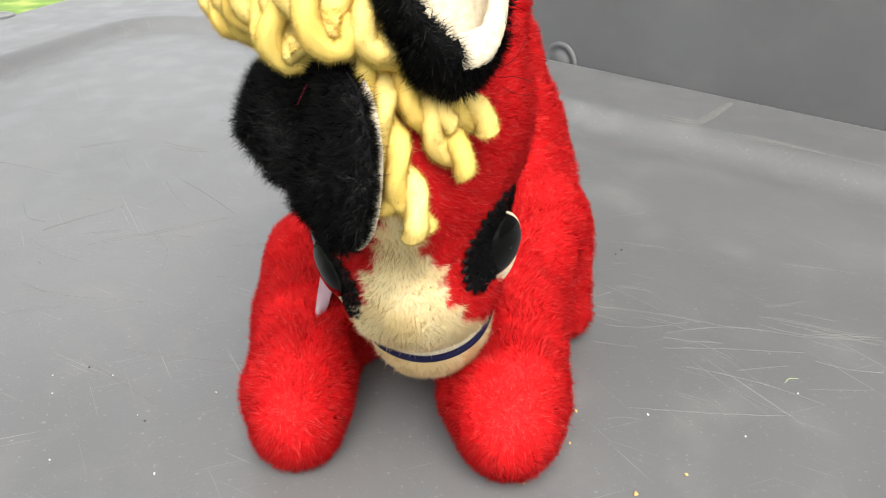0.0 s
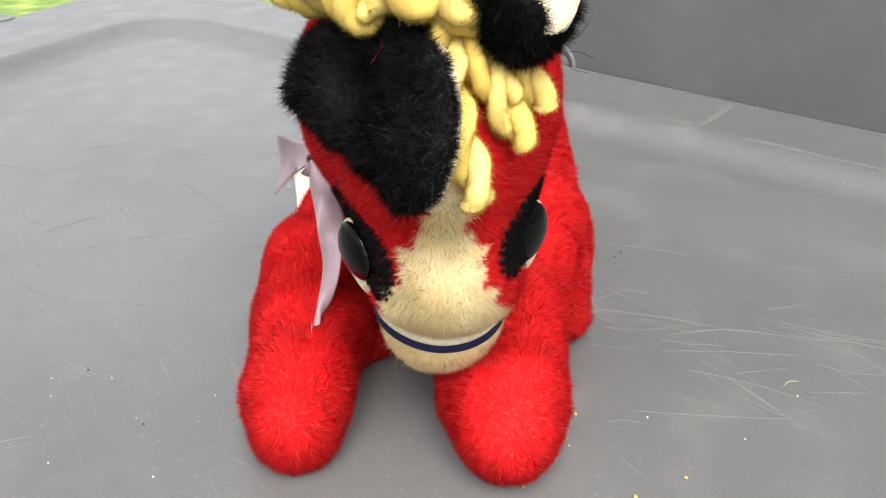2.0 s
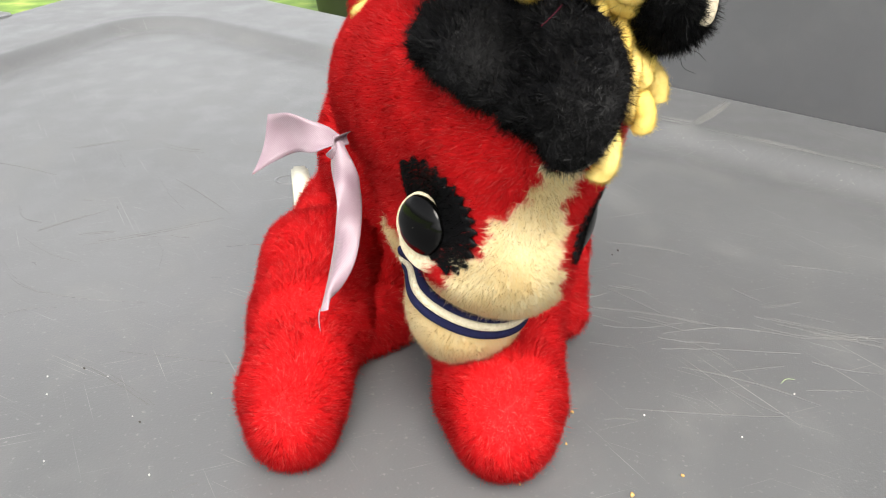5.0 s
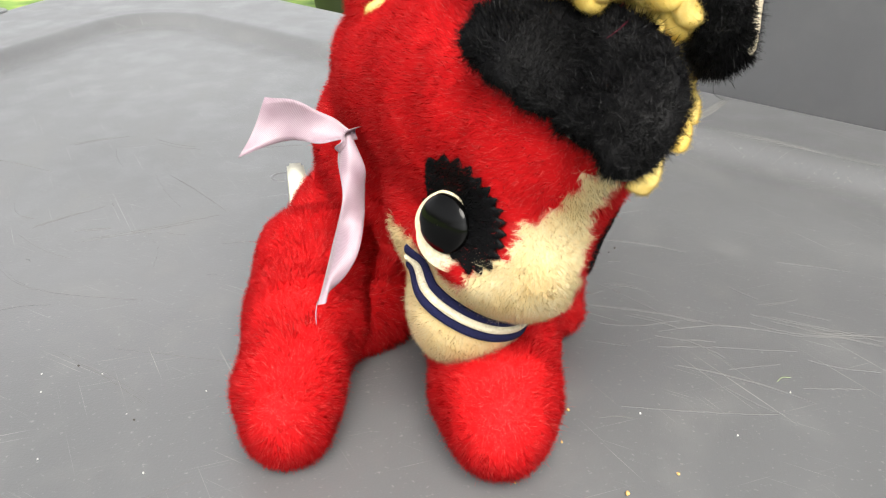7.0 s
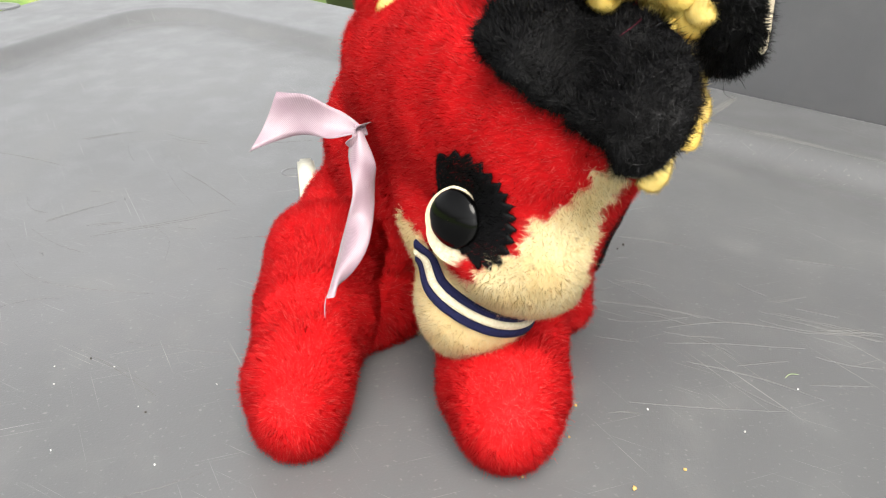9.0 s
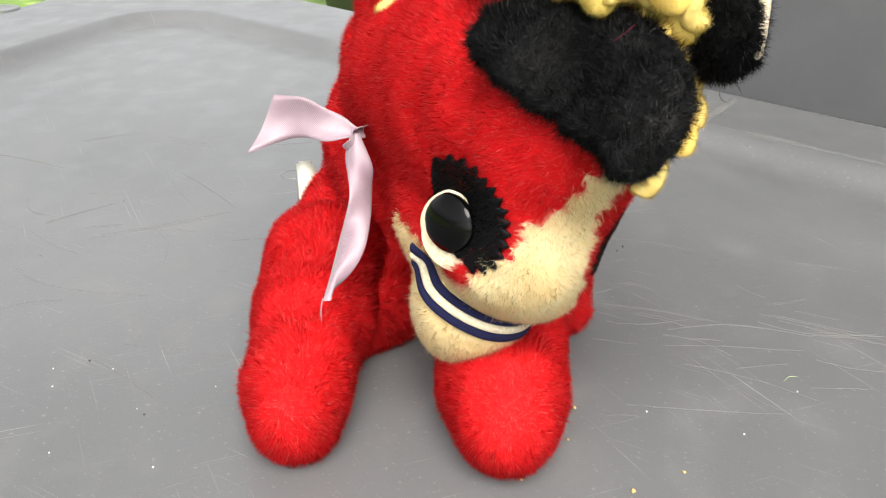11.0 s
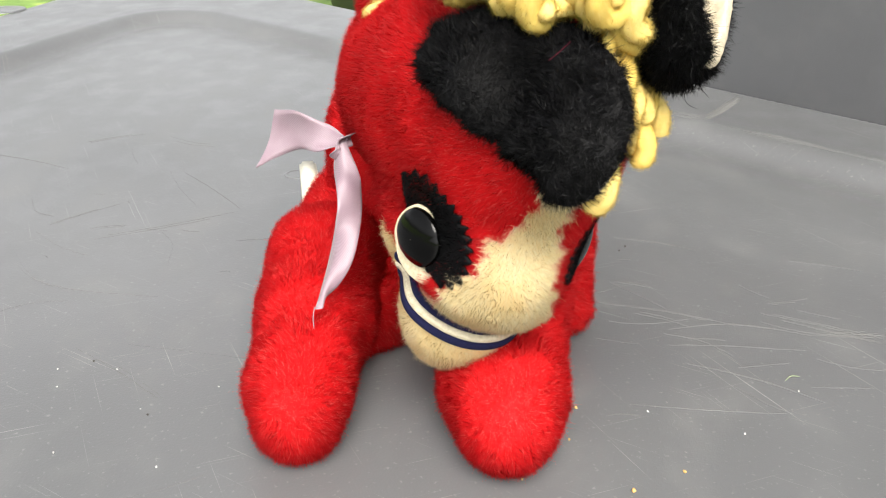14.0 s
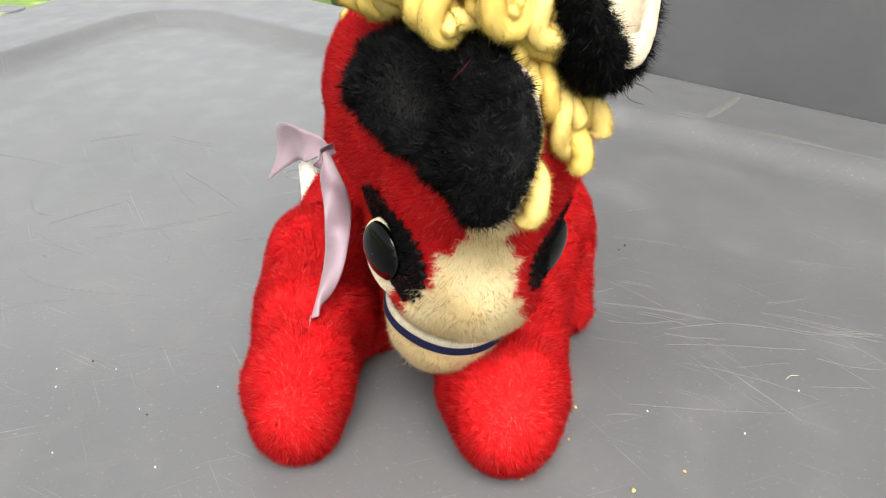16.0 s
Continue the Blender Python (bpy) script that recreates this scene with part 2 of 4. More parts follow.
def strands(rng, verts, faces, density, length, width, comb, wild, lean=0.5, shaggy=False, tufty=0.22, rise=1.0, glint=0.2):
    """Short tapered hairs on a mesh of quads. Returns their vertices and triangles."""
    fn, area = facenormals(verts, faces)
    vn = np.zeros_like(verts)
    for k in range(4):
        np.add.at(vn, faces[:, k], fn * area[:, None])
    vn /= np.linalg.norm(vn, axis=1)[:, None] + 1e-15
    count = int(area.sum() * density)
    f = rng.choice(len(faces), count, p=area / area.sum())
    u, v = rng.random((2, count, 1))
    q = faces[f]
    w = [(1 - u) * (1 - v), u * (1 - v), u * v, (1 - u) * v]
    p = sum(w[k] * verts[q[:, k]] for k in range(4))
    nn = sum(w[k] * vn[q[:, k]] for k in range(4))
    c = comb(p)
    c = c - nn * np.sum(c * nn, 1)[:, None]
    # tufts: neighbouring hairs lean the same way
    base, p = p, p + 0.007 * np.sin(p[:, [1, 2, 0]] * 170 + 2) + 0.003 * np.sin(p[:, [2, 0, 1]] * 480)
    tuft = np.stack([np.sin(p @ np.array(k) + i) for i, k in enumerate(((410., 330., 190.), (-270., 420., 310.), (220., -360., 450.)))], 1)
    tuft += 0.7 * np.stack([np.sin(p @ np.array(k) + i) for i, k in enumerate(((910., -830., 690.), (770., 920., -710.), (-820., 760., 850.)))], 1)
    tuft += 0.55 * np.stack([np.sin(p @ np.array(k) + i) for i, k in enumerate(((130., 95., -160.), (-150., 120., 85.), (90., -140., 125.)))], 1)
    p = base
    d = rise * nn + lean * c + tufty * tuft + wild * rng.normal(size=(count, 3))
    d /= np.linalg.norm(d, axis=1)[:, None]
    ln = length * (0.6 + 0.6 * rng.random((count, 1)))
    stray = rng.random((count, 1)) > 0.985
    ln = np.where(stray, ln * 1.5, ln)
    side = np.cross(nn + 0.45 * rng.normal(size=(count, 3)), d)
    side /= np.linalg.norm(side, axis=1)[:, None]
    bend = d + (0.5 * lean * c - 0.15 * rise * nn + 0.45 * wild * rng.normal(size=(count, 3)))
    bend /= np.linalg.norm(bend, axis=1)[:, None]
    p = p - nn * 0.0004
    mid = p + d * ln * 0.55
    tip = mid + bend * ln * 0.45
    flip = np.sign(np.sum(np.cross(side, d) * nn, 1))[:, None]
    hw = side * flip * width / 2
    if shaggy:
        v5 = np.stack([p - hw, p + hw, mid - hw * 0.8, mid + hw * 0.8, tip], 1).reshape(-1, 3)
        b = 5 * np.arange(count)[:, None]
        tris = np.concatenate([b + np.array([[0, 1, 3]]), b + np.array([[0, 3, 2]]), b + np.array([[2, 3, 4]])])
    else:
        v5 = np.stack([p - hw * 1.2, p + hw * 1.2, tip], 1).reshape(-1, 3)
        tris = 3 * np.arange(count)[:, None] + np.array([[0, 1, 2]])
    sn = np.repeat(nn * 0.65 + 0.45 * d + glint * rng.normal(size=(count, 3)), 5 if shaggy else 3, 0)
    return v5, tris, sn, vn


def furry(name, verts, faces, mat, parent, label="", density=4.5e6, length=0.005, width=0.00035, comb=None, wild=0.25, lean=0.5, seed=1, shaggy=False, tufty=0.22, rise=1.0, glint=0.2):
    """A piece of pile fabric: its backing and its hairs, in one mesh."""
    used = np.unique(faces)
    back = -np.ones(len(verts), int)
    back[used] = np.arange(len(used))
    verts, faces = verts[used], back[faces]
    rng = np.random.default_rng(seed)
    comb = comb or (lambda p: np.tile(np.array([[0.0, -0.4, -1.0]]), (len(p), 1)))
    hv, ht, hn, vn = strands(rng, verts, faces, density, length, width, comb, wild, lean, shaggy, tufty, rise, glint)
    nv = len(verts)
    allv = np.concatenate([verts, hv])
    loops = np.concatenate([faces.ravel(), (ht + nv).ravel()])
    starts = np.concatenate([4 * np.arange(len(faces)), 4 * len(faces) + 3 * np.arange(len(ht))])
    me = bpy.data.meshes.new(name)
    me.vertices.add(len(allv))
    me.vertices.foreach_set("co", allv.ravel())
    me.loops.add(len(loops))
    me.loops.foreach_set("vertex_index", loops.astype(np.int32))
    me.polygons.add(len(starts))
    me.polygons.foreach_set("loop_start", starts.astype(np.int32))
    me.polygons.foreach_set("use_smooth", np.ones(len(starts), dtype=bool))
    me.materials.append(mat)
    me.update(calc_edges=True)
    me.normals_split_custom_set_from_vertices(np.concatenate([vn, hn / np.linalg.norm(hn, axis=1)[:, None]]))
    ob = new(name, me)
    ob.parent = parent
    return tagged(ob, label)


def tube_mesh(path, radius, sides=10, plies=1, pitch=0.016, phase=0.0, rough=0.0, rng=None):
    """Vertices and quads of a rope of twisted plies along a path (n x 3)."""
    path = np.asarray(path, float)
    seg = np.linalg.norm(np.diff(path, axis=0), axis=1)
    run = np.concatenate([[0], np.cumsum(seg)])
    tan = np.gradient(path, axis=0)
    tan /= np.linalg.norm(tan, axis=1)[:, None] + 1e-12
    ref = np.array([0.31, 0.87, 0.38])
    nrm = np.cross(tan, ref)
    nrm /= np.linalg.norm(nrm, axis=1)[:, None] + 1e-12
    bi = np.cross(tan, nrm)
    V, Q = [], []
    for k in range(plies):
        a = phase + 2 * np.pi * (run / pitch + k / plies)
        off = 0.0 if plies == 1 else radius * 0.46
        lane = 0.64 if plies == 3 else 0.58
        cen = path + off * (np.cos(a)[:, None] * nrm + np.sin(a)[:, None] * bi)
        r = radius if plies == 1 else radius * lane
        taper = np.ones(len(path))
        taper[0] = taper[-1] = 0.35
        if len(path) > 6:
            taper[1] = taper[-2] = 0.8
        base = sum(len(v) for v in V)
        ring = np.arange(sides) * 2 * np.pi / sides
        wob = 1.0 if rng is None else 1 + rough * rng.normal(size=(len(path), sides))
        pts = cen[:, None] + (r * taper)[:, None, None] * (np.cos(ring)[None, :, None] * nrm[:, None] + np.sin(ring)[None, :, None] * bi[:, None]) * (np.asarray(wob)[..., None] if rng is not None else 1.0)
        V.append(pts.reshape(-1, 3))
        for i in range(len(path) - 1):
            for j in range(sides):
                j2 = (j + 1) % sides
                Q.append((base + i * sides + j, base + i * sides + j2, base + (i + 1) * sides + j2, base + (i + 1) * sides + j))
    return np.concatenate(V), np.array(Q)


def smooth_path(points, n=24):
    """A Catmull-Rom curve through a few points."""
    p = np.array(points, float)
    p = np.concatenate([[2 * p[0] - p[1]], p, [2 * p[-1] - p[-2]]])
    out = []
    for i in range(len(p) - 3):
        for t in np.linspace(0, 1, max(2, n // (len(p) - 3)), endpoint=False):
            a, b, c, d = p[i:i + 4]
            out.append(0.5 * (2 * b + (c - a) * t + (2 * a - 5 * b + 4 * c - d) * t * t + (3 * b - a - 3 * c + d) * t ** 3))
    out.append(p[-2])
    return np.array(out)


# ---- the grey moulded seat on which the toy lies ----
def field_edge(x, y):
    """How far a point lies outside the sunken field, whose far corner is rounded."""
    a = 0.70 * x + 0.713 * y - 0.339
    b = -0.970 * x + 0.244 * y - 0.545
    r = 0.10
    return np.minimum(np.maximum(a + r, b + r), 0) + np.hypot(np.maximum(a + r, 0), np.maximum(b + r, 0)) - r


def rim_edge(x, y):
    a = 0.738 * x + 0.675 * y - 0.462
    b = -0.986 * x + 0.168 * y - 0.672
    r = 0.12
    return np.minimum(np.maximum(a + r, b + r), 0) + np.hypot(np.maximum(a + r, 0), np.maximum(b + r, 0)) - r


RIM = 0.012
GROUND = -0.42


def seat():
    """One moulded top: sunken field, sloped step, raised rim with a rolled edge and a skirt."""
    xs = np.linspace(-0.95, 0.75, 341)
    ys = np.linspace(-0.60, 1.15, 351)
    X, Y = np.meshgrid(xs, ys, indexing="ij")
    e, o = field_edge(X, Y), rim_edge(X, Y)
    s = np.clip((e + 0.002) / 0.021, 0, 1)
    Z = RIM * s * s * (3 - 2 * s)
    Z -= 0.0010 * np.exp(-((e + 0.012) / 0.010) ** 2)
    Z += 0.0005 * np.exp(-((e - 0.032) / 0.008) ** 2)
    roll = np.clip((o + 0.018) / 0.018, 0, 1)
    Z -= 0.012 * roll ** 2
    keep = o <= 0.006
    idx = -np.ones(X.shape, int)
    idx[keep] = np.arange(keep.sum())
    verts = np.stack([X[keep], Y[keep], Z[keep]], 1)
    q = np.stack([idx[:-1, :-1], idx[1:, :-1], idx[1:, 1:], idx[:-1, 1:]], -1).reshape(-1, 4)
    q = q[(q >= 0).all(1)]
    ob = mesh_object("bench_seat", verts, q.tolist(), TABLE_GREY)
    so = ob.modifiers.new("thickness", "SOLIDIFY")
    so.thickness, so.offset = 0.02, -1
    return tagged(ob, "scuffed grey moulded plastic bench seat with sunken field and raised rim", "bench", kind="structure")


bench = seat()


def seat_base():
    """The closed plinth under the seat, down to the lawn."""
    plan = [(-0.725, -0.55), (0.70, -0.55), (0.70, -0.155), (-0.35, 0.993), (-0.44, 1.01), (-0.469, 0.95)]
    bm = bmesh.new()
    low = bm.faces.new([bm.verts.new((x, y, GROUND)) for x, y in plan])
    up = bmesh.ops.extrude_face_region(bm, geom=[low])
    for vert in up["geom"]:
        if isinstance(vert, bmesh.types.BMVert):
            vert.co.z = -0.016
    bmesh.ops.recalc_face_normals(bm, faces=bm.faces)
    bmesh.ops.bevel(bm, geom=[e for e in bm.edges if abs(e.verts[0].co.z - e.verts[1].co.z) > 0.1], offset=0.02, segments=3, affect="EDGES")
    ob = part("base", bm, PANEL_GREY, bench, "plain dark grey plastic bench base")
    for p in ob.data.polygons:
        p.use_smooth = False


seat_base()


def back_panel():
    """The upright grey panel that stands along the far rim."""
    along = Vector((0.675, -0.738, 0)).normalized()
    out = Vector((0.738, 0.675, 0)).normalized()
    foot = out * 0.4620 + out * 0.006
    bm = bmesh.new()
    t = 0.03
    s0, s1 = -0.42, 0.75
    prof = [(0.0, GROUND), (0.0, 0.52), (0.006, 0.53), (t - 0.006, 0.53), (t, 0.52), (t, GROUND)]
    rings = []
    for s in (s0, s0 + 0.006, *np.linspace(s0 + 0.1, s1 - 0.1, 10), s1):
        w = 0.006 if s == s0 else 0.0
        rings.append([bm.verts.new(foot + along * float(s) + out * (min(max(a, w), t - w)) + Vector((0, 0, z - (w if z > 0.5 else 0)))) for a, z in prof])
    for r0, r1 in zip(rings, rings[1:]):
        for i in range(len(prof)):
            j = (i + 1) % len(prof)
            bm.faces.new((r0[i], r1[i], r1[j], r0[j]))
    bm.faces.new(rings[0])
    bm.faces.new(rings[-1][::-1])
    bmesh.ops.recalc_face_normals(bm, faces=bm.faces)
    ob = part("bench_back", bm, PANEL_GREY, None)
    for p in ob.data.polygons:
        p.use_smooth = False
    tagged(ob, "upright dark grey plastic back panel behind the bench seat", "bench back", kind="structure")
    # round moulded bolt boss at its foot
    bm = bmesh.new()
    c = foot + along * BOSS_S + Vector((0, 0, BOSS_Z)) - out * 0.001
    rp = [(0.021, 0.0), (0.021, 0.0014), (0.019, 0.0022), (0.0165, 0.0022), (0.015, 0.0008), (0.011, 0.0008), (0.010, 0.0018), (0.0, 0.0022)]
    ringv = []
    for r, h in rp:
        ringv.append([bm.verts.new(c - out * h + along * (r * math.cos(a)) + Vector((0, 0, r * math.sin(a)))) for a in np.linspace(0, 2 * np.pi, 28, endpoint=False)])
    for r0, r1 in zip(ringv, ringv[1:]):
        for i in range(28):
            bm.faces.new((r0[i], r0[(i + 1) % 28], r1[(i + 1) % 28], r1[i]))
    bmesh.ops.recalc_face_normals(bm, faces=bm.faces)
    part("bolt_boss", bm, PANEL_GREY, ob, "round recessed grey bolt cover")
    return ob


BOSS_S, BOSS_Z = -0.335, 0.005
back_panel()


def moulded_ring(c, radius, name, label, mat):
    """A round moulded recess in the seat: raised lip and sunken middle."""
    bm = bmesh.new()
    rp = [(1.0, -0.0006), (0.98, 0.0006), (0.86, 0.0009), (0.74, 0.0005), (0.66, -0.0003), (0.0, -0.0004)]
    rings = [[bm.verts.new((c[0] + radius * k * math.cos(a), c[1] + radius * k * math.sin(a), c[2] + h)) for a in np.linspace(0, 2 * np.pi, 28, endpoint=False)] for k, h in rp]
    for r0, r1 in zip(rings, rings[1:]):
        for i in range(28):
            bm.faces.new((r0[i], r0[(i + 1) % 28], r1[(i + 1) % 28], r1[i]))
    return part(name, bm, mat, bench, label)


moulded_ring((-0.552, 0.790, RIM + 0.001), 0.028, "bolt_recess", "round shallow recess in the rim", TABLE_GREY)
moulded_ring((-0.100, 0.243, -0.0004), 0.009, "screw_hole", "small round screw hole", TABLE_GREY)


def lathe(name, profile, mat, c, parent=None, n=40):
    bm = bmesh.new()
    rings = [[bm.verts.new((c[0] + r * math.cos(a), c[1] + r * math.sin(a), c[2] + z)) for a in np.linspace(0, 2 * np.pi, n, endpoint=False)] for r, z in profile]
    for r0, r1 in zip(rings, rings[1:]):
        for i in range(n):
            bm.faces.new((r0[i], r0[(i + 1) % n], r1[(i + 1) % n], r1[i]))
    return part(name, bm, mat, parent)


# ground: lawn to the horizon
bm = bmesh.new()
for a, b in ((-400, -400), (400, -400), (400, 400), (-400, 400)):
    bm.verts.new((a, b, GROUND))
bm.faces.new(bm.verts)
tagged(part("ground", bm, LAWN, None), "sunlit green and yellowish lawn", "lawn", kind="structure")

# a dark pot on the lawn behind the seat
pot = lathe("plant_pot", [(0.0, 0.0), (0.20, 0.0), (0.215, 0.02), (0.27, 0.36), (0.29, 0.37), (0.295, 0.42), (0.275, 0.42), (0.265, 0.40), (0.25, 0.34), (0.0, 0.33)], POT_GREEN, (-0.27, 3.35, GROUND))
tagged(pot, "dark olive green plant pot standing on the lawn", "plant pot")

# ---- the toy ----
toy = tagged(new("toy_horse"), "red plush toy horse with black ears, yellow yarn mane, pink ribbon", "toy horse")
toy.empty_display_size = 0.05


def comb_leg(p):
    return np.stack([0.7 * np.sin(p[:, 1] * 70 + 1), 0.35 + 0 * p[:, 0], -0.9 + 0 * p[:, 0]], 1)


def comb_body(p):
    return np.tile(np.array([[0.0, 0.3, -1.0]]), (len(p), 1))


def lumps(p, amp=0.0012):
    return amp * (np.sin(p[..., 0] * 190 + p[..., 2] * 110) + np.sin(p[..., 1] * 170 - p[..., 2] * 160 + 1) + np.sin(p[..., 0] * 90 - p[..., 1] * 260 + 2))


def body_sdf(p):
    d = ellipsoid(p, (0.004, 0.135, 0.056), (0.051, 0.090, 0.054))
    d = blend(d, capsule(p, (-0.001, 0.110, 0.07), (-0.001, 0.085, 0.135), 0.053, 0.036), 0.03)
    d = blend(d, ellipsoid(p, (0.045, 0.060, 0.024), (0.0205, 0.042, 0.026)), 0.012)
    d = blend(d, ellipsoid(p, (-0.050, 0.10, 0.024), (0.022, 0.045, 0.026)), 0.012)
    d = blend(d, capsule(p, (0.030, 0.075, 0.045), (0.010, 0.108, 0.110), 0.030, 0.028), 0.015)
    d = blend(d, capsule(p, (-0.036, 0.025, 0.014), (-0.012, 0.062, 0.018), 0.0165, 0.0165), 0.008)
    d = blend(d, capsule(p, (0.050, 0.050, 0.012), (0.0605, 0.034, 0.012), 0.009, 0.002), 0.008)
    return np.maximum(d + lumps(p), 0.0015 - p[..., 2])


v, f = surface(body_sdf, (-0.1, 0.0, -0.004), (0.1, 0.25, 0.19), 0.004)
furry("body", v, f, RED, toy, "round red plush body", density=8.0e6, length=0.0042, width=0.00022, comb=comb_body, wild=0.42, lean=0.4, rise=0.7, seed=2, tufty=0.3)


def leg(name_seed, foot, knee, shoulder, radii, label):
    toe = np.array(foot) + (0.001, -0.0135, -0.0025)

    def sdf(p):
        d = blend(capsule(p, foot, knee, radii[0], radii[1]), capsule(p, knee, shoulder, radii[1], radii[2]), 0.008)
        d = blend(d, capsule(p, toe, foot, radii[0] * 0.84, radii[0]), 0.004)
        return np.maximum(d + lumps(p, 0.0005), 0.0015 - p[..., 2])
    lo = np.min([toe, knee, shoulder], 0) - 0.055
    hi = np.max([foot, knee, shoulder], 0) + 0.055
    lo[2] = -0.004
    v, f = surface(sdf, lo, hi, 0.003)
    furry("foreleg", v, f, RED, toy, label, density=1.9e7, length=0.0038, width=0.00017, comb=comb_leg, wild=0.5, lean=0.45, rise=0.6, seed=name_seed, tufty=0.36)


leg(3, (-0.0535, -0.0340, 0.0195), (-0.0525, 0.006, 0.0255), (-0.053, 0.047, 0.0315), (0.0185, 0.0215, 0.0255), "stubby red plush foreleg stretched forward")
leg(4, (0.0212, -0.0402, 0.0215), (0.0215, 0.002, 0.0275), (0.035, 0.065, 0.042), (0.0212, 0.0242, 0.030), "stubby red plush foreleg stretched forward")

# ---- the head: its own space has its origin in the neck's joint ----
JOINT = np.array((-0.03735, 0.05474, 0.10456))


def H(x, y, z):
    """A point of the head in millimetres, in the pose at 2.5 s, as the head's own metres."""
    return np.array((x, y, z)) / 1000 - JOINT


def head_sdf(p):
    d = ellipsoid(p, H(1.5, -38, 131), (0.0335, 0.053, 0.046))
    d = blend(d, ellipsoid(p, H(4, -50, 86.5), (0.0225, 0.0320, 0.0205)), 0.016)
    d = blend(d, ellipsoid(p, H(1, -37, 58.5), (0.0190, 0.0205, 0.0210)), 0.007)
    d = blend(d, ellipsoid(p, H(2.2, -57, 78.5), (0.0222, 0.0185, 0.0092)), 0.007)
    d = blend(d, ellipsoid(p, H(-1, -15, 79), (0.0255, 0.024, 0.019)), 0.010)
    d = blend(d, capsule(p, H(-5, -12, 128), H(-9, 30, 120), 0.039, 0.039), 0.022)
    return d + lumps(p, 0.0003)


hv, hf = surface(head_sdf, H(-60, -100, 30), H(60, 85, 190), 0.0022)
hc = hv[hf].mean(1) + JOINT
X, Y, Z = (hc * 1000).T


def gradient(p, h=0.0004):
    g = np.stack([head_sdf(p + np.eye(3)[i] * h) - head_sdf(p - np.eye(3)[i] * h) for i in range(3)], -1)
    return g / (np.linalg.norm(g, axis=-1)[..., None] + 1e-12)


def onto(p, offset):
    """Points moved onto the head's surface, then out by an offset."""
    for _ in range(6):
        p = p - gradient(p) * head_sdf(p)[..., None]
    return p + gradient(p) * np.asarray(offset)[..., None]


# each eye is a flat-backed piece: its centre, facing, and its axes across (towards the nose) and up
FACE_RIGHT, FACE_UP, FACE_OUT = np.array((0.915, -0.277, 0.292)), np.array((-0.184, 0.359, 0.915)), np.array((-0.359, -0.891, 0.277))
EYES = []
for side, spot, facing in ((-1, (-22.4, -58.4, 91.0), (-0.83, -0.55, -0.10)), (1, (27.4, -55.4, 95.3), (-0.86, -0.50, -0.08))):
    EYE_OUT = np.array(facing) / np.linalg.norm(facing)
    mirror = np.array((-side, 1, 1.0))
    axes = [(a - FACE_OUT * (a @ EYE_OUT) / (FACE_OUT @ EYE_OUT)) * mirror for a in (FACE_RIGHT, FACE_UP - 0.10 * FACE_RIGHT)]
    EYES.append((H(*spot), *axes, EYE_OUT * mirror, FACE_OUT * mirror))


def along(p, way, offset):
    """Points moved along a direction onto the head's surface, then out by an offset."""
    for _ in range(8):
        slope = np.sum(gradient(p) * way, -1)
        p = p - way * np.clip(head_sdf(p) / np.maximum(slope, 0.25), -0.006, 0.006)[..., None]
    return p + gradient(p) * np.asarray(offset)[..., None]


def outline(points, n=72):
    """A closed curve through polar points (degrees, radius): radius at n even angles."""
    a = np.array([q[0] for q in points] + [points[0][0] + 360], float)
    r = np.array([q[1] for q in points] + [points[0][1]], float)
    t = np.linspace(0, 360, n, endpoint=False)
    t = np.where(t < a[0], t + 360, t)
    return np.linspace(0, 2 * np.pi, n, endpoint=False), np.interp(t, a, r)


def polar_quads(levels, n):
    i = np.arange(n)
    return np.concatenate([np.stack([k * n + i, (k + 1) * n + i, (k + 1) * n + (i + 1) % n, k * n + (i + 1) % n], 1) for k in range(levels - 1)])


def decal_mesh(eye, shift, radii, thickness, low, rings=9):
    """A piece of cloth that lies on the head's surface, with a closed rim."""
    c, u, v, facing, way = eye
    ang, rad = radii
    n = len(ang)
    c = c + u * shift[0] + v * shift[1]
    levels = [(k / rings, thickness) for k in range(rings + 1)] + [(1.0, 0.0)]
    verts = []
    for s, h in levels:
        s = max(s, 0.02)
        p = c + (s * rad * np.cos(ang))[:, None] * u + (s * rad * np.sin(ang))[:, None] * v
        verts.append(along(p, way, low + h * np.ones(n)))
    return np.concatenate(verts), polar_quads(len(levels), n)


def disc_mesh(eye, shift, radii, back, rim, dome, rings=14):
    """A stiff piece with a flat back: a rim and a low dome, by depths along its facing."""
    c, u, v, facing, way = eye
    ang, rad = radii
    n = len(ang)
    c = c + u * shift[0] + v * shift[1]
    levels = [(s, rim + dome * math.sqrt(max(0.0, 1 - s * s))) for s in np.sin(np.linspace(0.02, np.pi / 2, rings))] + [(1.0, back)]
    verts = [c + (s * rad * np.cos(ang))[:, None] * u + (s * rad * np.sin(ang))[:, None] * v + h * facing for s, h in levels]
    return np.concatenate(verts), polar_quads(len(levels), n)


def oriented(verts, q, centre):
    fn, _ = facenormals(verts, q)
    if np.sum(fn * (verts[q].mean(1) - centre)) < 0:
        q = q[:, ::-1]
    return q


# mouth line: height of the braid above the table, by the angle round the jaw
def around(x, y):
    return np.degrees(np.arctan2(x - 1.0, -(y + 25.0)))


def mouth_z(phi):
    return 57.5 + 16.5 * (np.abs(phi) / 100.0) ** 1.7 - 0.01 * phi


